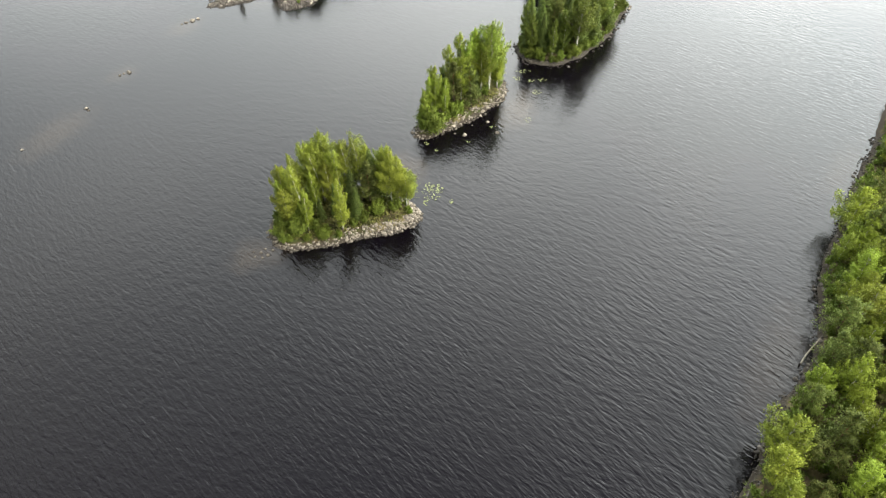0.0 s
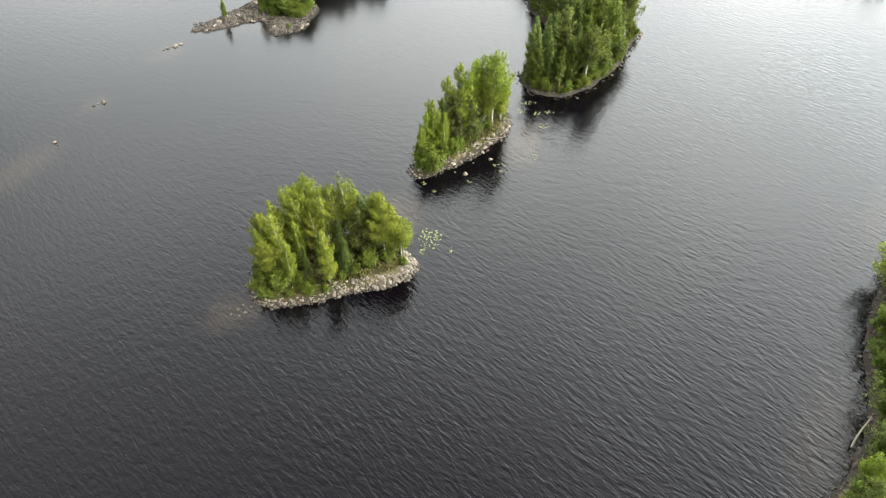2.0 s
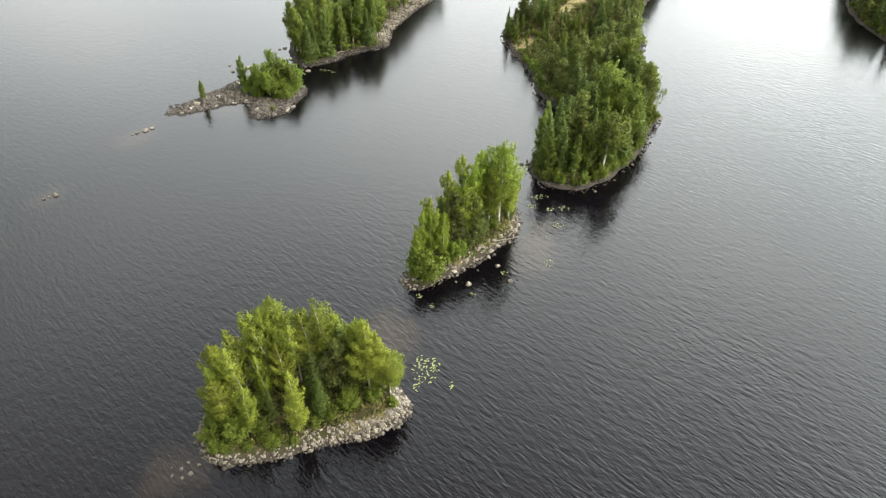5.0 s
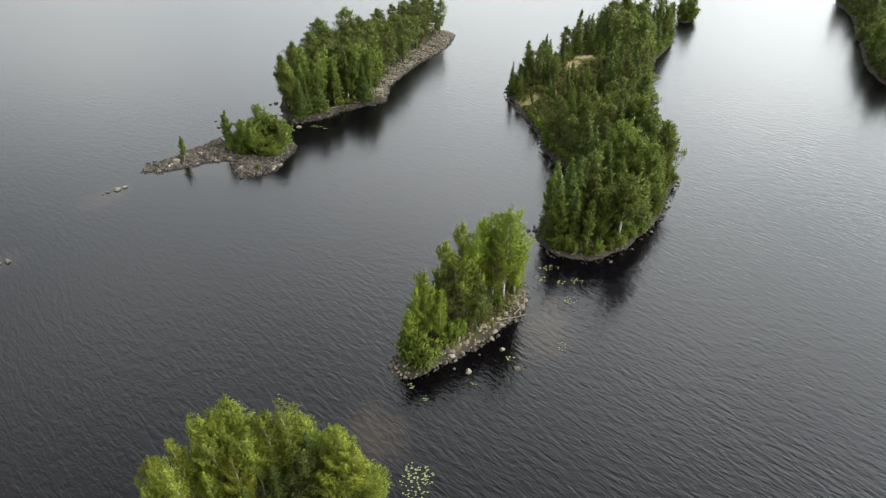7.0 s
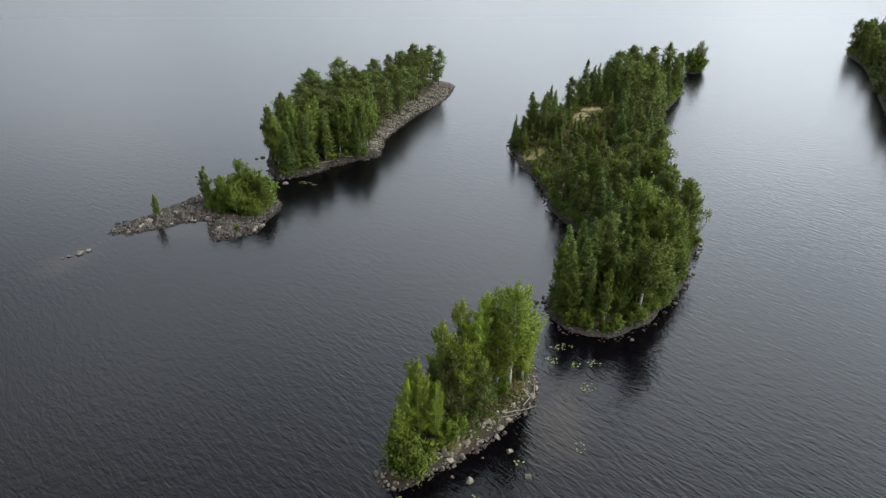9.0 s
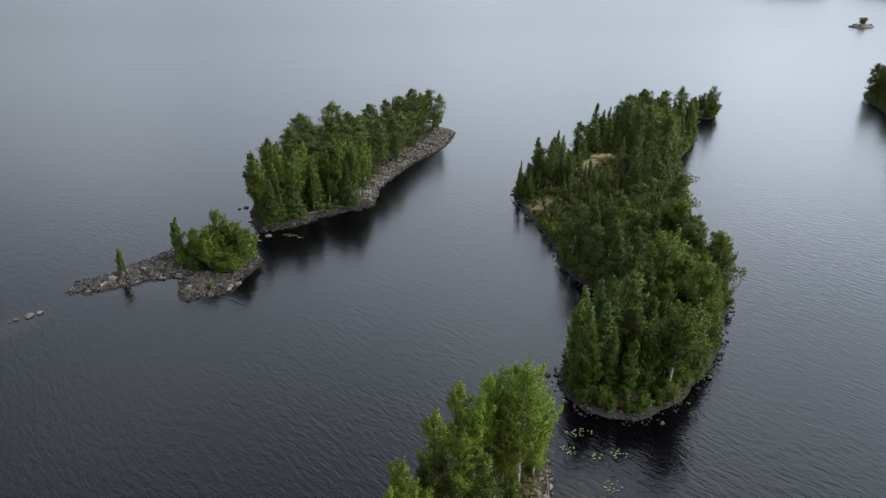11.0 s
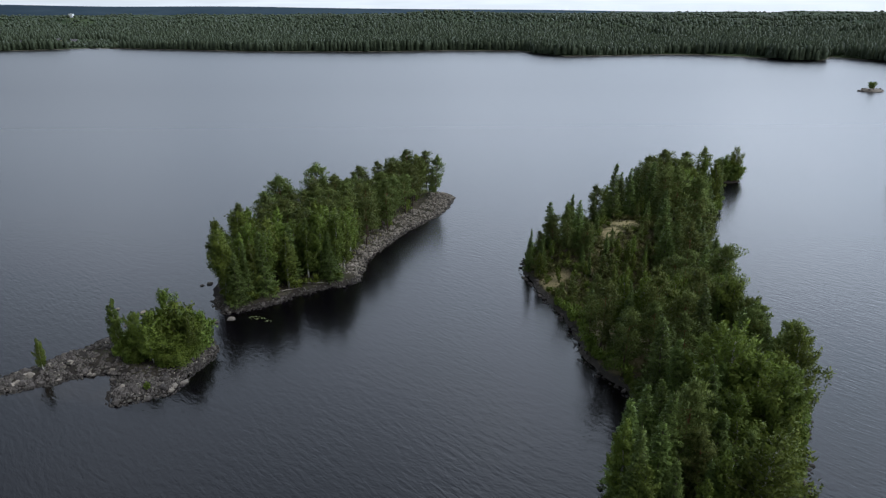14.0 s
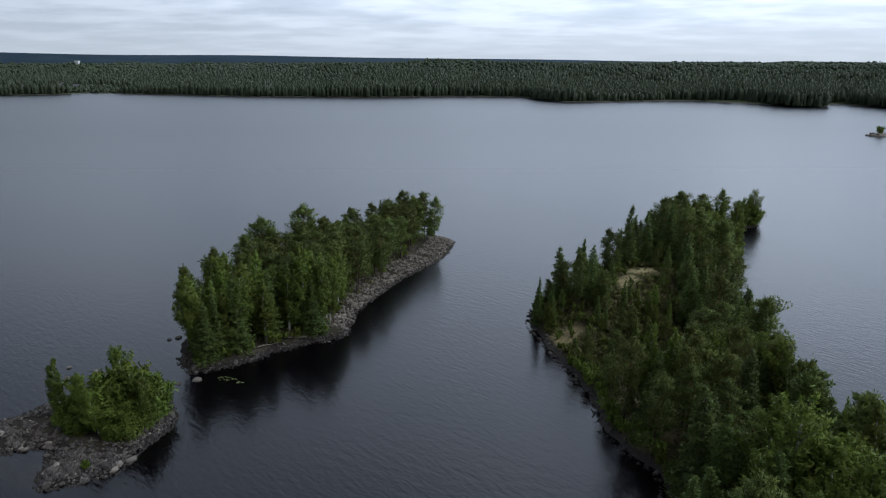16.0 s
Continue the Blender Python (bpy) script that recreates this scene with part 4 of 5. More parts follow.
plant(long_isle, [("b1", 39.6, 146.6, 9.0), ("s2", 40.0, 149.4, 11.0), ("b1", 39.8, 154.2, 11.6), ("p1", 39.4, 148.0, 11.0), ("b0", 40.8, 152.4, 10.4), ("p1", 39.8, 156.0, 11.0), ("b1", 41.0, 159.6, 10.0), ("s0", 41.6, 163.6, 10.4), ("p2", 43.4, 168.0, 10.0),
                  ("b0", 37.4, 136.0, 10.4), ("b1", 35.2, 131.6, 10.0), ("s2", 39.0, 143.4, 11.0)], 19, "long island trees", MID)
fill(long_isle, "bbspsbp", 46, 3.0, 1.3, (8.5, 12.5), 21, "long island trees", lambda x, y: y < 142 and y > 122, kinds=MID)
fill(long_isle, "ssspbp", 62, 3.2, 1.3, (9, 12.5), 22, "long island trees", lambda x, y: 142 <= y < 172 and not (x < 38 and y > 159), (0.85, 1.1))
fill(long_isle, "ppsb", 26, 2.5, 0.9, (3.5, 6.5), 27, "long island trees", lambda x, y: 159 <= y < 172 and x < 38, (0.85, 1.15))
fill(long_isle, "sspp", 46, 2.9, 1.5, (6.5, 11), 23, "long island trees", lambda x, y: 172 <= y < 200 and x > 40 + (y - 185) * 0.2)
fill(long_isle, "spup", 26, 2.8, 0.5, (5, 10), 24, "long island trees", lambda x, y: 184 <= y < 206 and x < 27, (0.8, 1.1))
fill(long_isle, "ppbu", 44, 2.1, 0.6, (2.2, 4.8), 25, "long island trees", lambda x, y: 168 <= y < 200 and x < 42 and not (28 < x < 40 and y > 181) and (x - 20.4) ** 2 + (y - 180) ** 2 > 14, (0.75, 1.05))
fill(long_isle, "ppsb", 38, 1.8, 0.6, (2.4, 5.2), 28, "long island trees", lambda x, y: 176 < y < 203 and 25 < x < 42 and (x - 35.2) ** 2 + (y - 194.5) ** 2 > 24 and (x - 31.8) ** 2 + (y - 189.5) ** 2 > 12, (0.75, 1.05))
fill(long_isle, "ssbpsp", 66, 3.0, 1.0, (8, 12.5), 26, "long island trees", lambda x, y: y >= 200, (0.85, 1.15))

# pine island: tall pines behind, birches in front, open beach on the east side
def off_beach(x, y):
    return not (y > 186 and x > -17.5 + (y - 186) * 0.30)


plant(pine_isle, [
    ("b3", -34.0, 175.4, 11.6), ("b0", -36.4, 181.0, 11.5), ("s1", -30.6, 175.6, 10.0), ("s0", -28.2, 177.0, 11.5), ("b1", -17.8, 185.0, 11.0), ("b4", -16.6, 186.8, 10.0), ("b0", -20.2, 184.2, 11.0),
    ("p3", -5.0, 233.0, 10.6), ("p0", -2.6, 236.4, 11.0), ("p2", -0.4, 236.0, 10.4), ("p3", -8.0, 237.0, 11.4), ("s1", -12.4, 233.0, 10.6), ("p1", -26.0, 214.0, 13.0), ("p1", -31.0, 205.0, 13.0)], 15, "pine island trees", FAR)
fill(pine_isle, "bbs", 30, 2.7, 1.6, (8.5, 11.5), 31, "pine island trees", lambda x, y: y < 190 and off_beach(x, y))
fill(pine_isle, "ppppb", 36, 2.8, 1.4, (8.5, 11), 32, "pine island trees", lambda x, y: 190 <= y < 212 and off_beach(x, y))
fill(pine_isle, "pppps", 38, 2.7, 1.4, (7.5, 9.8), 33, "pine island trees", lambda x, y: y >= 212 and off_beach(x, y))

# spit and islets
plant(spit, [("b2", -52.2, 153.0, 4.8), ("b2", -44.6, 158.4, 7.6), ("u1", -43.2, 157.6, 3.0), ("u0", -38.6, 156.4, 3.6), ("u2", -33.8, 156.6, 3.4), ("u0", -40.4, 155.4, 2.6), ("u2", -36.8, 156.2, 3.6), ("u0", -35.0, 160.4, 3.6), ("u2", -37.6, 157.0, 5.6), ("u1", -34.6, 157.8, 7.0), ("b3", -33.6, 156.6, 6.5), ("b1", -38.0, 154.6, 5.6), ("u1", -36.6, 153.8, 2.6), ("u2", -34.6, 154.6, 3.6), ("u1", -44.0, 157.0, 2.0),
             ("u1", -41.6, 155.0, 2.6), ("u1", -36.0, 159.6, 7.6), ("u1", -39.2, 158.4, 6.4), ("u1", -36.4, 148.6, 1.2), ("b1", -41.0, 157.2, 6.6), ("u1", -33.2, 159.6, 6.2), ("u2", -42.6, 159.4, 3.4), ("b1", -38.0, 162.0, 7.5)], 16, "spit bushes", MID)
plant(islet, [("u1", 80.4, 254.8, 7.4), ("b1", 82.4, 254.8, 8.6), ("u0", 82.0, 254.4, 5.2), ("u1", 83.0, 254.6, 4.6), ("u0", 79.6, 254.4, 4.2), ("u1", 81.0, 253.4, 2.8)], 17, "islet trees", FRESH)
plant(rock_islet, [("u2", 244.4, 456.4, 4.2)], 18, "islet trees", FAR)
fill(east_isle, "sspb", 150, 2.7, 0.9, (7.5, 11), 34, "east island trees", lambda x, y: x < 133 + (y - 205) * 0.405 and 182 < y, kinds=DISTANT, tries=30000)

# mainland shore
fill(mainland, "bbbp", 95, 2.6, 1.2, (4.5, 8), 41, "shore trees", lambda x, y: -6 < y < 60 and x < 50 + (y - 16) * 0.75, kinds=SHORE_TREES, tries=40000)
fill(mainland, "bbps", 60, 2.9, 1.0, (5, 9), 42, "shore trees", lambda x, y: 60 <= y < 112 and x < 100, kinds=SHORE_TREES, tries=30000)

# bushes at the water's edge
fringe(long_isle, NEAR["u"], 1.5, (0.7, 1.5), (1.2, 2.8), lambda x, y: y < 150, 81, "shore bushes")
thicket(long_isle, shore_spots(long_isle, 1.4, (0.6, 1.6), lambda x, y: y >= 150 and not (x < 24 and 174 < y < 188), 82), (1.0, 2.8), BUSH_LEAF, 0.2, 260, 82, "dark green shrubs along the wooded shore")
thicket(pine_isle, shore_spots(pine_isle, 1.8, (1.4, 2.6), lambda x, y: off_beach(x, y) and x < -16, 83), (0.8, 2.0), BUSH_LEAF, 0.2, 220, 83, "dark green shrubs at the edge of the wood")
thicket(mainland, shore_spots(mainland, 1.3, (0.8, 2.4), lambda x, y: 5 < y < 112 and x < 100, 84) + mainland.spots(260, 1.5, 1.5, 40000, lambda x, y: -6 < y < 95 and x < 46 + (y - 16) * 0.75, 88),
        (0.8, 2.8), BUSH_LEAF, 0.2, 240, 84, "green shrubs and saplings on the lake shore")
thicket(mainland, mainland.spots(200, 1.6, 1.5, 40000, lambda x, y: -6 < y < 95 and x < 46 + (y - 16) * 0.75, 89), (0.6, 1.6), GRASS_LEAF, 0.2, 200, 89, "olive heather and dry shrubs on the lake shore")
thicket(east_isle, shore_spots(east_isle, 2.2, (0.6, 1.8), lambda x, y: x < 150, 85), (1.2, 3.0), BUSH_LEAF, 0.22, 160, 85, "dark green shrubs along the wooded shore")
thicket(long_isle, long_isle.spots(420, 0.85, 0.8, 60000, lambda x, y: 168 < y < 200 and x < 44 and (x - 35.6) ** 2 + (y - 195.0) ** 2 > 18 and (x - 31.8) ** 2 + (y - 190) ** 2 > 8 and (x - 20.4) ** 2 + (y - 180.5) ** 2 > 7, 91), (0.4, 1.5), GRASS_LEAF, 0.2, 130, 91, "olive heather and juniper on the open hill")
thicket(long_isle, long_isle.spots(120, 1.5, 0.6, 40000, lambda x, y: 166 < y < 201 and x < 44 and (x - 35.6) ** 2 + (y - 195.8) ** 2 > 12, 92), (0.6, 1.9), BUSH_LEAF, 0.2, 150, 92, "green pine and birch seedlings on the open hill")
fringe(second_isle, NEAR["u"], 1.9, (1.4, 2.2), (1.0, 2.2), lambda x, y: x < 2 or y > 108, 86, "shore bushes")
thicket(pine_isle, pine_isle.spots(60, 2.2, 3.5, 20000, lambda x, y: off_beach(x, y) and y > 186, 90), (1.0, 2.4), BUSH_LEAF, 0.2, 200, 90, "dark green shrubs under the pines")
fringe(birch_isle, NEAR["u"], 1.5, (0.9, 1.7), (0.9, 2.0), lambda x, y: x < -17 and y < 70, 93, "shore bushes")
fringe(birch_isle, NEAR["u"], 2.0, (1.2, 2.0), (1.0, 2.4), lambda x, y: y > 70 or x < -27, 87, "shore bushes")

# ---- far shore ----
SHORE = [(-2600, 900), (-900, 860), (-520, 876), (-466, 900), (-448, 930), (-409, 922), (-327, 893), (-211, 845), (-82, 829), (12, 846), (92, 833), (98, 775), (121, 746), (178, 752), (239, 766),
         (292, 745), (302, 674), (338, 671), (352, 716), (372, 716), (378, 640), (420, 600), (900, 560), (2600, 500)]


def shore_y(x):
    return np.interp(x, [p[0] for p in SHORE], [p[1] for p in SHORE])


def far_height(x, y, depth):
    """Forest floor behind the far shore: gentle ridges that grow with distance."""
    base = 1.2 * np.clip(depth / 6, 0, 1) + 5 * np.clip(depth / 500, 0, 1)
    ridge = 11 * np.exp(-((x - 330) / 420) ** 2 - ((depth - 900) / 420) ** 2) + 16 * np.exp(-((x - 20) / 330) ** 2 - ((depth - 1250) / 420) ** 2)
    ridge = ridge + 5 * np.exp(-((x - 900) / 380) ** 2 - ((depth - 1500) / 600) ** 2) + 8 * np.exp(-((x + 220) / 260) ** 2 - ((depth - 1500) / 350) ** 2)
    ridge = ridge + 4.5 * np.sin(x / 95 + 1.0) * np.sin(depth / 210 + 0.5) * np.clip(depth / 500, 0, 1) + 3.5 * np.sin(x / 61 + depth / 170) * np.clip(depth / 400, 0, 1)
    ridge = ridge + 17 * np.exp(-((x + 895) / 70) ** 2 - ((depth - 900) / 70) ** 2)
    return base + ridge


rows_n, cols_n = 60, 150
gx = np.linspace(-2600, 2600, cols_n)
gd = np.concatenate(([-6, 0, 3, 8], np.geomspace(14, 4300, rows_n - 4)))
X, D = np.meshgrid(gx, gd, indexing="ij")
Y = shore_y(X) + D
Z = np.where(D < 0, -0.6, far_height(X, Y, D))
Z = Z + np.array([noise.noise(Vector((x * 0.004, y * 0.004, 0))) for x, y in zip(X.ravel(), Y.ravel())]).reshape(X.shape) * np.clip(D / 300, 0, 1) * 2.5
idx = np.arange(cols_n * rows_n).reshape(cols_n, rows_n)
quads = np.stack((idx[:-1, :-1], idx[1:, :-1], idx[1:, 1:], idx[:-1, 1:]), axis=-1).reshape(-1, 4)
tagged(new("ground_far_shore", mesh_from("ground_far_shore", np.stack((X, Y, Z), axis=-1).reshape(-1, 3), quads, [FAR_GROUND], smooth=True)), "forested far lake shore with low hills", "shore", kind="structure")


def far_clearing(x, depth):
    return ((x + 500) / 75) ** 2 + ((depth - 95) / 75) ** 2 < 1 or ((x + 430) / 40) ** 2 + ((depth - 25) / 30) ** 2 < 1


def crowns(x, y, z, h, rad, leafy, sides, rings, r):
    """Simple uneven crowns, each its own island of quads."""
    k = len(x)
    up = np.linspace(0.06, 1.0, rings)
    cone, dome = 1.0 - 0.94 * up ** 1.1, np.sqrt(np.clip(1 - (2 * up - 0.80) ** 2 / 1.5, 0.03, 1))
    prof = np.where(leafy[:, None], dome[None], cone[None])
    a = 2 * math.pi * np.arange(sides)[None, None, :] / sides + r.uniform(0, 6.28, (k, 1, 1)) + 0.5 * np.arange(rings)[None, :, None]
    rr = prof[:, :, None] * rad[:, None, None] * r.uniform(0.55, 1.3, (k, rings, sides))
    zz = (up[None] * h[:, None])[:, :, None] * r.uniform(0.90, 1.06, (k, rings, sides)) + z[:, None, None] - 0.3
    v = np.stack((x[:, None, None] + rr * np.cos(a), y[:, None, None] + rr * np.sin(a), zz), axis=-1)
    f = np.array([(i * sides + q, i * sides + (q + 1) % sides, (i + 1) * sides + (q + 1) % sides, (i + 1) * sides + q) for i in range(rings - 1) for q in range(sides)])
    return v.reshape(-1, 3), (f[None] + rings * sides * np.arange(k)[:, None, None]).reshape(-1, 4)


def far_forest():
    """Far woods: little spruces and rounder crowns, too many to count, closest together at the water."""
    r = np.random.default_rng(51)
    spots = []
    depth = 2.5
    while depth < 3700:
        gap = 3.0 + depth * 0.0085
        reach = 0.72 * (800 + depth) + 40
        px = np.arange(-reach, reach, gap)
        px = px + r.normal(size=len(px)) * gap * 0.4
        pd = depth + r.normal(size=len(px)) * gap * 0.45
        low = np.array([far_clearing(a, b) for a, b in zip(px, pd)])
        ok = (pd > 1.5) & (~low | (r.uniform(size=len(px)) < 0.6))
        scale = np.where(low, r.uniform(0.2, 0.55, len(px)), 1.0)
        spots.append(np.column_stack((px, pd, np.full(len(px), 1.0 + depth * 0.0010), scale))[ok])
        depth += gap * (1.15 + depth * 0.0035)
    s = np.concatenate(spots)
    x, d, k = s[:, 0], s[:, 1], len(s)
    y = shore_y(x) + d
    z = far_height(x, y, d)
    patch = np.array([noise.noise(Vector((a * 0.008, b * 0.008, 2))) for a, b in zip(x, y)])
    h = (7.5 + 5.5 * r.beta(2.0, 2.2, k)) * (1 + 0.35 * patch) * s[:, 3] * np.where(d > 500, 0.75, 1.0)
    leafy = (r.uniform(size=k) < 0.74 + 0.6 * patch) | (s[:, 3] < 0.9)
    rad = np.where(leafy, r.uniform(1.8, 3.1, k), r.uniform(1.3, 2.0, k)) * s[:, 2]
    near = d < 90
    pieces = [crowns(x[m], y[m], z[m], h[m], rad[m], leafy[m], sides, rings, r) for m, sides, rings in ((near, 5, 5), (~near, 4, 4))]
    tagged(new("far_forest", mesh_from("far_forest", *joined(pieces), [FAR_LEAF], smooth=True)), "dense dark spruce and birch forest on the far shore", "forest", kind="stuff")


far_forest()

# hills on the horizon, with the haze blue carried by their base colour
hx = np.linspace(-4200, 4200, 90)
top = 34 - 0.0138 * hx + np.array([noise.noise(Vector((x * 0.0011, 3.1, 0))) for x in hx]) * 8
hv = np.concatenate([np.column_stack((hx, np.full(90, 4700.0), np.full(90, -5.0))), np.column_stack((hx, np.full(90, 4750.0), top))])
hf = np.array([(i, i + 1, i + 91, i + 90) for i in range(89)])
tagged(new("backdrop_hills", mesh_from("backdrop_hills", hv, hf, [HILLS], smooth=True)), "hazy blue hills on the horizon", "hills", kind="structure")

# ---- stones, undergrowth and small things ----
birch_isle.shore_stones(190, (0.4, 1.0), (-0.3, 2.0), STONES, lambda x, y: y < 74 and x > -17, 61, 700)
birch_isle.shore_stones(110, (0.35, 0.9), (-0.3, 0.9), STONES, lambda x, y: y < 76 and x <= -17, 68, 350)
second_isle.shore_stones(230, (0.45, 1.3), (-0.5, 1.7), STONES, lambda x, y: x > 2 * (y - 112) / 3 - 6 or y < 98, 62, 700)
long_isle.shore_stones(300, (0.45, 1.3), (-0.9, 1.0), DARK_STONES, lambda x, y: y < 200, 63, 900)
spit.shore_stones(210, (0.5, 1.6), (-0.6, 4.5), DARK_STONES, None, 64, 5200)
spit.shore_stones(90, (0.4, 1.5), (-0.4, 4.5), STONES, None, 69, 500)
pine_isle.shore_stones(210, (0.5, 1.3), (-0.5, 5.5), STONES, lambda x, y: y >= 186 and x > -16, 65, 4200)
pine_isle.shore_stones(90, (0.4, 1.1), (-0.5, 0.9), DARK_STONES, lambda x, y: x > -37 and y < 186, 94, 500)
rock_islet.shore_stones(30, (0.8, 2.2), (-0.5, 3.0), STONES, None, 66)
mainland.shore_stones(220, (0.4, 1.1), (-0.6, 1.2), DARK_STONES, lambda x, y: 10 < y < 90 and x < 90, 67, 900)

birch_isle.undergrowth(6000, 1.5, GRASS_LEAF, 0.24, "dry grass and low shrubs", None, 71)
second_isle.undergrowth(4000, 1.0, GRASS_LEAF, 0.24, "dry grass and low shrubs", None, 72)
long_isle.undergrowth(7000, 0.8, GRASS_LEAF, 0.30, "heather, grass and seedlings on the hill", None, 73)
pine_isle.undergrowth(3000, 1.6, GRASS_LEAF, 0.26, "grass and blueberry under the trees", off_beach, 74)
mainland.undergrowth(20000, 0.6, BUSH_LEAF, 0.30, "green undergrowth on the shore", lambda x, y: -5 < y < 105 and x < 85, 75)

# lily pads, floating in patches
def lily_patch(x, y, rx, ry, count, seed):
    r = np.random.default_rng(seed)
    verts, faces = [], []
    for i in range(count):
        a, d = r.uniform(0, 6.28), r.uniform() ** 0.6
        cx, cy, s = x + rx * d * math.cos(a), y + ry * d * math.sin(a), r.uniform(0.07, 0.15)
        turn, n = r.uniform(0, 6.28), len(verts)
        z = 0.02 + 0.006 * (i % 5)
        verts.append((cx, cy, z - 0.01))
        for q in range(10):
            t = turn + 0.25 + (2 * math.pi - 0.5) * q / 9
            verts.append((cx + s * math.cos(t), cy + s * 0.85 * math.sin(t), z + r.uniform(0, 0.03)))
        faces += [(n, n + q, n + q + 1) for q in range(1, 10)]
    tagged(new("lily_pads", mesh_from("lily_pads", verts, faces, [PAD])), "yellow-green water lily pads floating on the lake", "lily pads", kind="stuff")


for k, (x, y, rx, ry, count) in enumerate([
        (-3.2, 76.4, 1.7, 2.6, 75), (-2.2, 77.2, 1.2, 1.2, 20), (-4.3, 73.6, 0.5, 0.8, 12), (0.1, 73.7, 0.3, 0.6, 8), (16.4, 115.2, 1.6, 0.8, 26), (14.6, 112.4, 0.9, 1.1, 18),
        (17.6, 111.4, 0.8, 0.6, 11), (20.2, 111.6, 0.9, 0.8, 12), (18.4, 107.2, 1.2, 1.2, 20), (-4.2, 90.3, 0.5, 0.5, 10), (-2.4, 88.2, 0.4, 0.4, 8), (3.6, 90.6, 0.4, 0.4, 6), (15.6, 97.2, 0.8, 0.9, 9),
        (-28, 169.6, 1.8, 0.6, 24), (-26, 168.4, 0.5, 0.3, 8), (8.4, 95.4, 0.8, 0.8, 6)]):
    lily_patch(x, y, rx, ry, count, 200 + k)


# boulders standing out of the water
def boulder(x, y, size, flat, seed, label="pale granite boulder standing out of the water"):
    r = np.random.default_rng(seed)
    me = stone_mesh("boulder", STONE, 26, flat)
    ob = tagged(new("boulder", me), label, "boulder", "boulders in the lake")
    ob.matrix_basis = pose(x, y, 0.02 * size, r.uniform(-12, 12), r.uniform(-12, 12), r.uniform(0, 360)) @ Matrix.Diagonal((size, size, size, 1))


for k, (x, y, size, flat) in enumerate([
        (2.9, 92.7, 1.3, 0.75), (7.7, 96.7, 1.1, 0.7), (9.3, 93.2, 1.2, 0.5), (1.2, 93.2, 0.6, 0.6), (10.3, 93.6, 0.6, 0.4), (4.6, 95.8, 0.5, 0.5), (-73.4, 104, 1.2, 0.6), (-72.6, 103.2, 0.7, 0.5),
        (-69.0, 117.5, 1.5, 0.7), (-70.6, 116.4, 0.9, 0.5), (-70.0, 117.0, 0.8, 0.4), (-61.0, 140.8, 1.8, 0.5), (-62.4, 140.0, 1.4, 0.4), (-60.0, 141.8, 1.3, 0.6), (-63.2, 139.2, 0.8, 0.4), (-80.5, 90.5, 0.9, 0.4),
        (-30.4, 62.4, 0.7, 0.5), (-30.0, 61.3, 0.6, 0.5), (-29.2, 61.8, 0.8, 0.5), (-31.2, 61.6, 0.5, 0.4)]):
    boulder(x, y, size, flat, 300 + k)
for k, (x, y, size, flat) in enumerate([
        (-28.6, 62.9, 0.7, 0.6), (-29.8, 63.2, 0.6, 0.5), (-31.6, 62.6, 0.5, 0.4), (14.4, 125.9, 1.2, 0.6), (13.6, 126.4, 0.6, 0.4), (-50.0, 169.5, 1.4, 0.5), (-46.8, 171.5, 1.6, 0.6), (-51.6, 173.0, 1.0, 0.5), (-47.6, 167.0, 0.9, 0.5),
        (-40.0, 183.4, 1.5, 0.5), (-41.2, 182.6, 1.0, 0.5), (-32.0, 169.2, 1.8, 0.3), (-34.0, 168.2, 1.1, 0.3), (45.4, 143.9, 1.6, 0.6), (44.9, 142.9, 1.2, 0.6), (15.8, 185.6, 0.9, 0.6), (26.4, 116.6, 0.8, 0.6), (30.6, 120.2, 0.7, 0.5),
        (54.6, 49.6, 0.7, 0.5), (-53.6, 151.8, 2.2, 0.6), (-34.2, 149.0, 1.3, 0.6), (-32.6, 150.6, 1.6, 0.5), (-35.6, 149.8, 1.1, 0.6), (-49.4, 154.4, 1.0, 0.6), (-46.2, 156.4, 1.1, 0.6)]):
    boulder(x, y, size, flat, 340 + k)


# driftwood and fallen trunks
def log(x, y, z, length, radius, turn, tilt, seed, label):
    r = np.random.default_rng(seed)
    pts = [np.array((length * (t - 0.5), 0.04 * length * math.sin(3 * t + seed), 0.015 * length * math.sin(7 * t))) for t in np.linspace(0, 1, 7)]
    pieces = [tube(pts, [radius * (1 - 0.5 * i / 6) for i in range(7)], 8)]
    for q in range(4):
        t = r.uniform(0.3, 0.95)
        p = along(np.array(pts), t)
        pieces.append(tube([p, p + np.array((0.1, r.uniform(-1, 1), r.uniform(0.1, 0.6))) * 0.10 * length], [radius * 0.35, radius * 0.15], 5))
    ob = tagged(new("driftwood_log", mesh_from("driftwood_log", *joined(pieces), [DRIFTWOOD], smooth=True)), label, "log", "driftwood")
    ob.matrix_basis = pose(x, y, z, 0, tilt, turn)


log(48.2, 41.4, 0.75, 5.4, 0.14, 47, -6, 1, "fallen pale trunk lying from the shore into the water")
log(9.4, 102.6, 0.62, 4.2, 0.10, 22, 0, 2, "weathered grey driftwood log on the stones")
log(10.6, 104.6, 0.62, 3.2, 0.08, 62, 4, 3, "weathered grey driftwood log on the stones")
log(8.0, 101.7, 0.60, 3.0, 0.09, 8, -4, 4, "weathered grey driftwood log on the stones")
log(11.6, 106.4, 0.55, 2.8, 0.07, 80, 0, 5, "weathered grey driftwood log on the stones")
log(-21.8, 181.0, 1.05, 5.0, 0.13, 6, 0, 6, "weathered grey driftwood log on the beach")
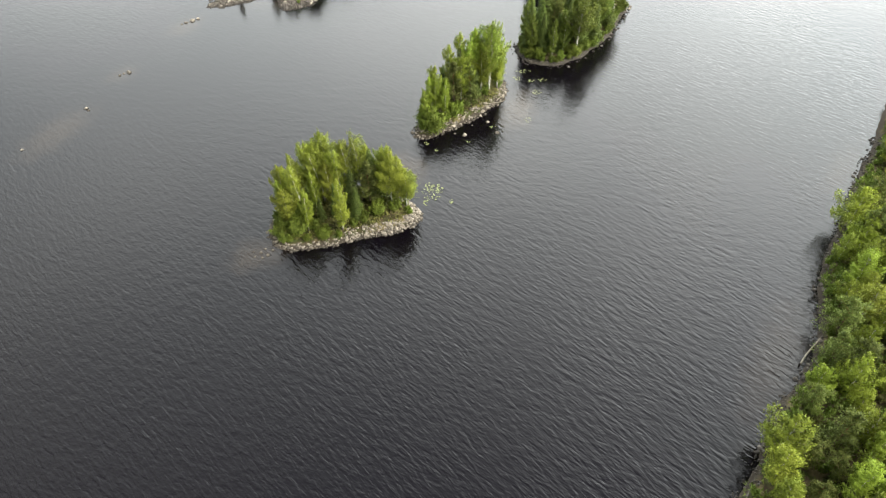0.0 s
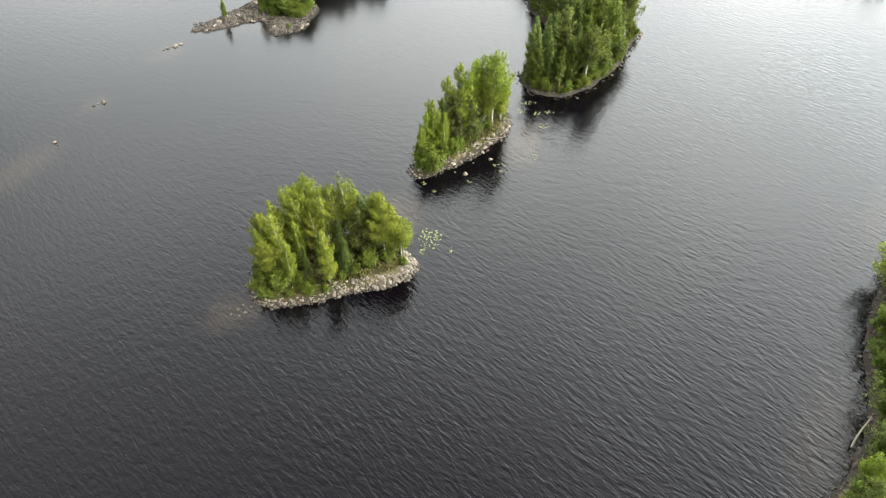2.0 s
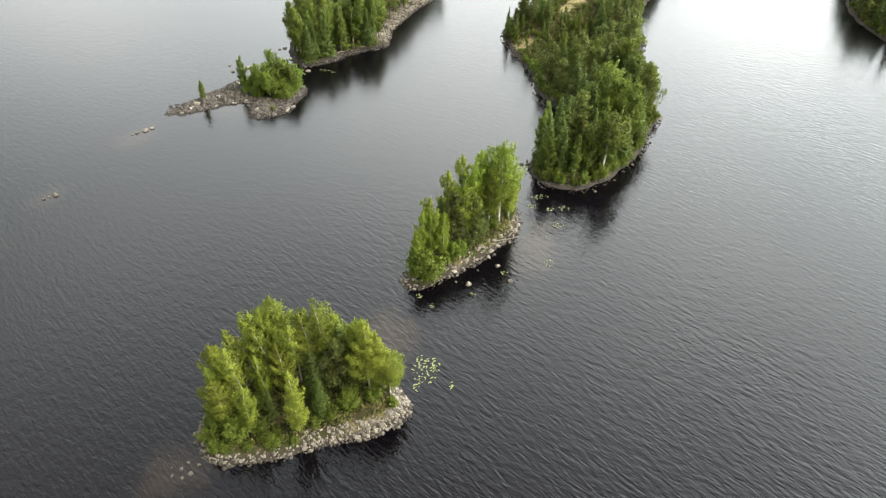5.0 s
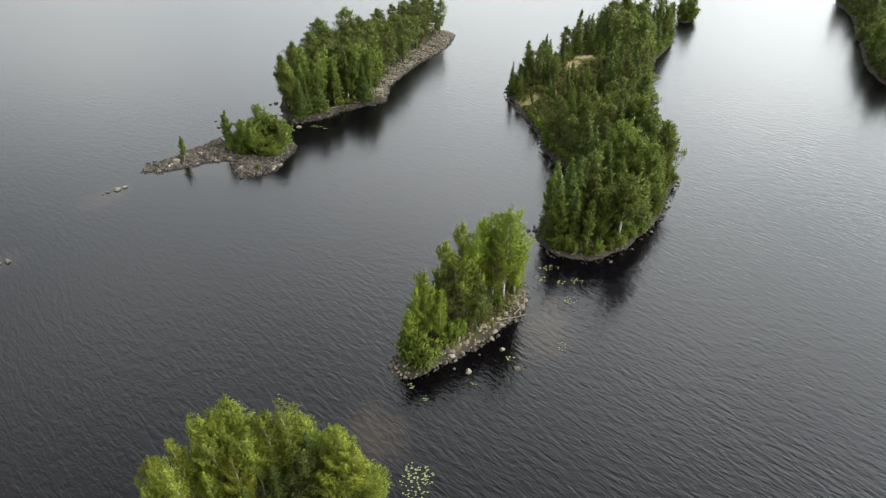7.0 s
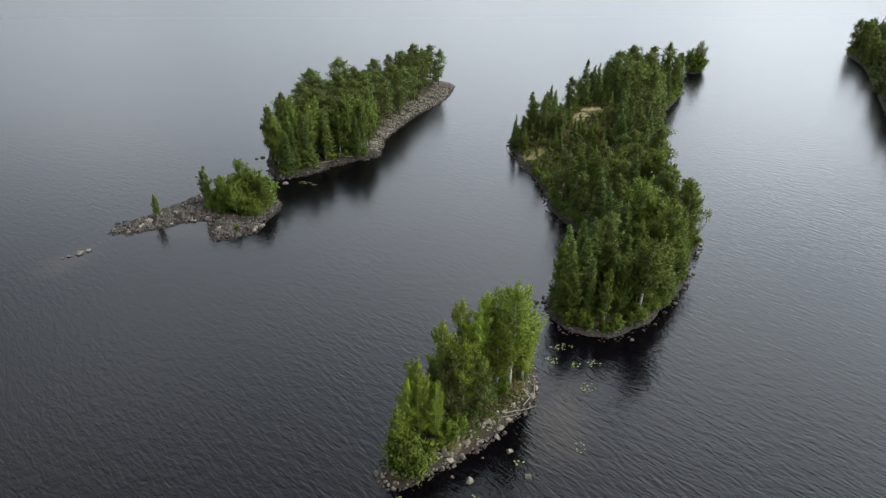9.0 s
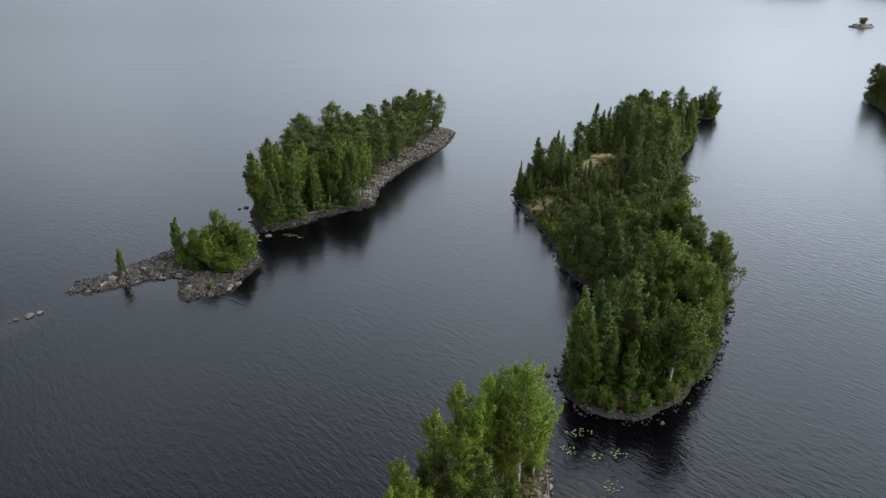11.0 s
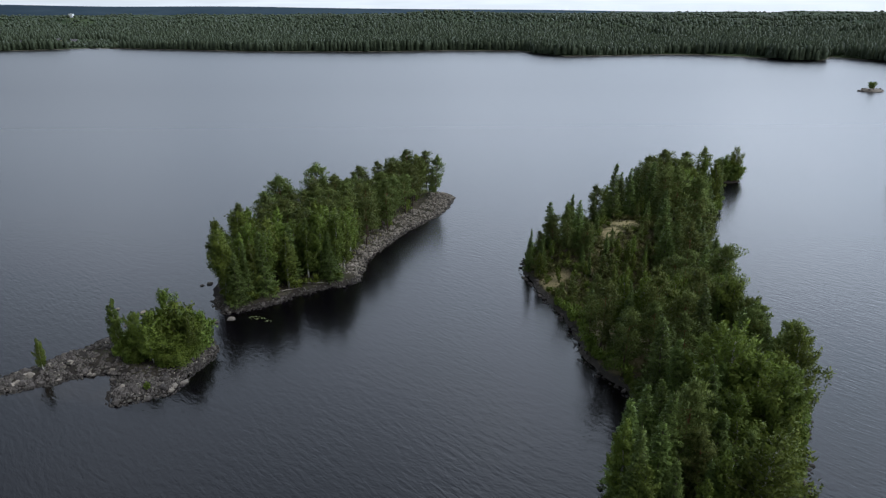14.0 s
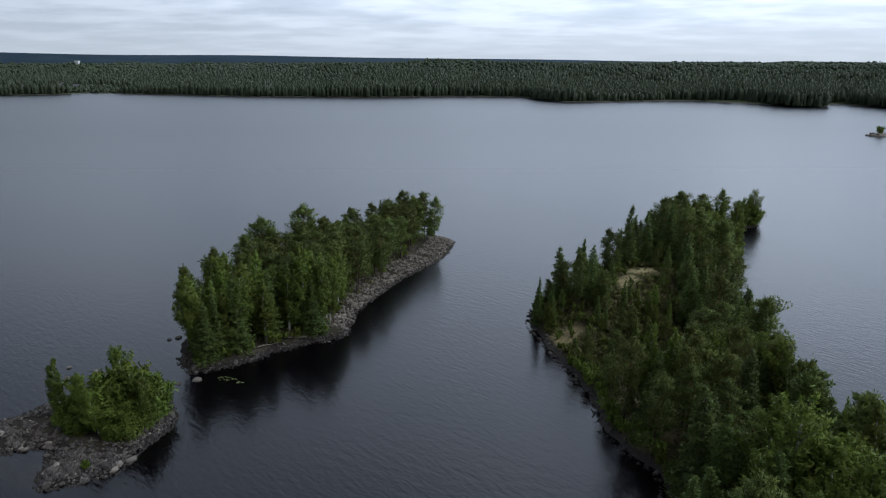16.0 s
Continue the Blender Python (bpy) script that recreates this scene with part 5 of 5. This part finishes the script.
log(-24.6, 178.6, 0.95, 3.2, 0.10, 40, 3, 7, "weathered grey driftwood log on the beach")


# houses above the far shore
def house(x, depth, width, deep, tall, wall, roof, label, floors=2, ridge=2.4):
    y = float(shore_y(x)) + depth
    z = float(far_height(np.array(x), np.array(y), np.array(depth)))
    thing = tagged(new("house"), label, "house")
    thing.matrix_basis = pose(x, y, z)
    a, b = width / 2, deep / 2
    wall_part = part("wall", mesh_from("wall", [(-a, -b, -1), (a, -b, -1), (a, b, -1), (-a, b, -1), (-a, -b, tall), (a, -b, tall), (a, b, tall), (-a, b, tall)],
                           [(0, 1, 5, 4), (1, 2, 6, 5), (2, 3, 7, 6), (3, 0, 4, 7), (4, 5, 6, 7)], [wall]), thing)
    e, t = 0.5, 0.25
    part("roof", mesh_from("roof", [(-a - e, -b - e, tall), (a + e, -b - e, tall), (a + e, b + e, tall), (-a - e, b + e, tall), (-a - e, 0, tall + ridge), (a + e, 0, tall + ridge),
                                    (-a - e, -b - e, tall + t), (a + e, -b - e, tall + t), (a + e, b + e, tall + t), (-a - e, b + e, tall + t), (-a - e, 0, tall + ridge + t), (a + e, 0, tall + ridge + t)],
                           [(6, 7, 11, 10), (8, 9, 10, 11), (0, 1, 7, 6), (2, 3, 9, 8), (0, 3, 2, 1), (0, 6, 10, 4), (4, 10, 9, 3), (1, 5, 11, 7), (5, 2, 8, 11)], [roof]), thing)
    for f in range(floors):
        for q in range(3):
            cx, cz = -a + width * (q + 0.5) / 3, tall * (f + 0.5) / floors
            w, h = width * 0.11, tall * 0.18 / floors * 2
            part("window", mesh_from("window", [(cx - w, -b - 0.06, cz - h), (cx + w, -b - 0.06, cz - h), (cx + w, -b - 0.06, cz + h), (cx - w, -b - 0.06, cz + h),
                                               (cx - w, -b + 0.1, cz - h), (cx + w, -b + 0.1, cz - h), (cx + w, -b + 0.1, cz + h), (cx - w, -b + 0.1, cz + h)],
                                     [(0, 1, 2, 3), (0, 4, 5, 1), (1, 5, 6, 2), (2, 6, 7, 3), (3, 7, 4, 0)], [WINDOW_DARK]), wall_part)


house(-515, 120, 9, 7, 4.5, TIMBER_WALL, ROOF_GREY, "ochre timber cottage in the far clearing")
house(-487, 98, 8, 6, 4.0, TIMBER_WALL, ROOF_GREY, "ochre timber cottage in the far clearing")
house(-545, 88, 8, 6, 4.0, WHITE_WALL, ROOF_GREY, "pale cottage in the far clearing")
house(-895, 900, 9, 9, 8, WHITE_WALL, WHITE_WALL, "tall white building above the far forest", 0, 0.6)

# the trees that the others were copied from
for proto in {p for kinds in (NEAR, MID, FRESH, SHORE_TREES, FAR, DISTANT) for kind in kinds.values() for p in kind}:
    for ob in (*proto.children_recursive, proto):
        bpy.data.objects.remove(ob)
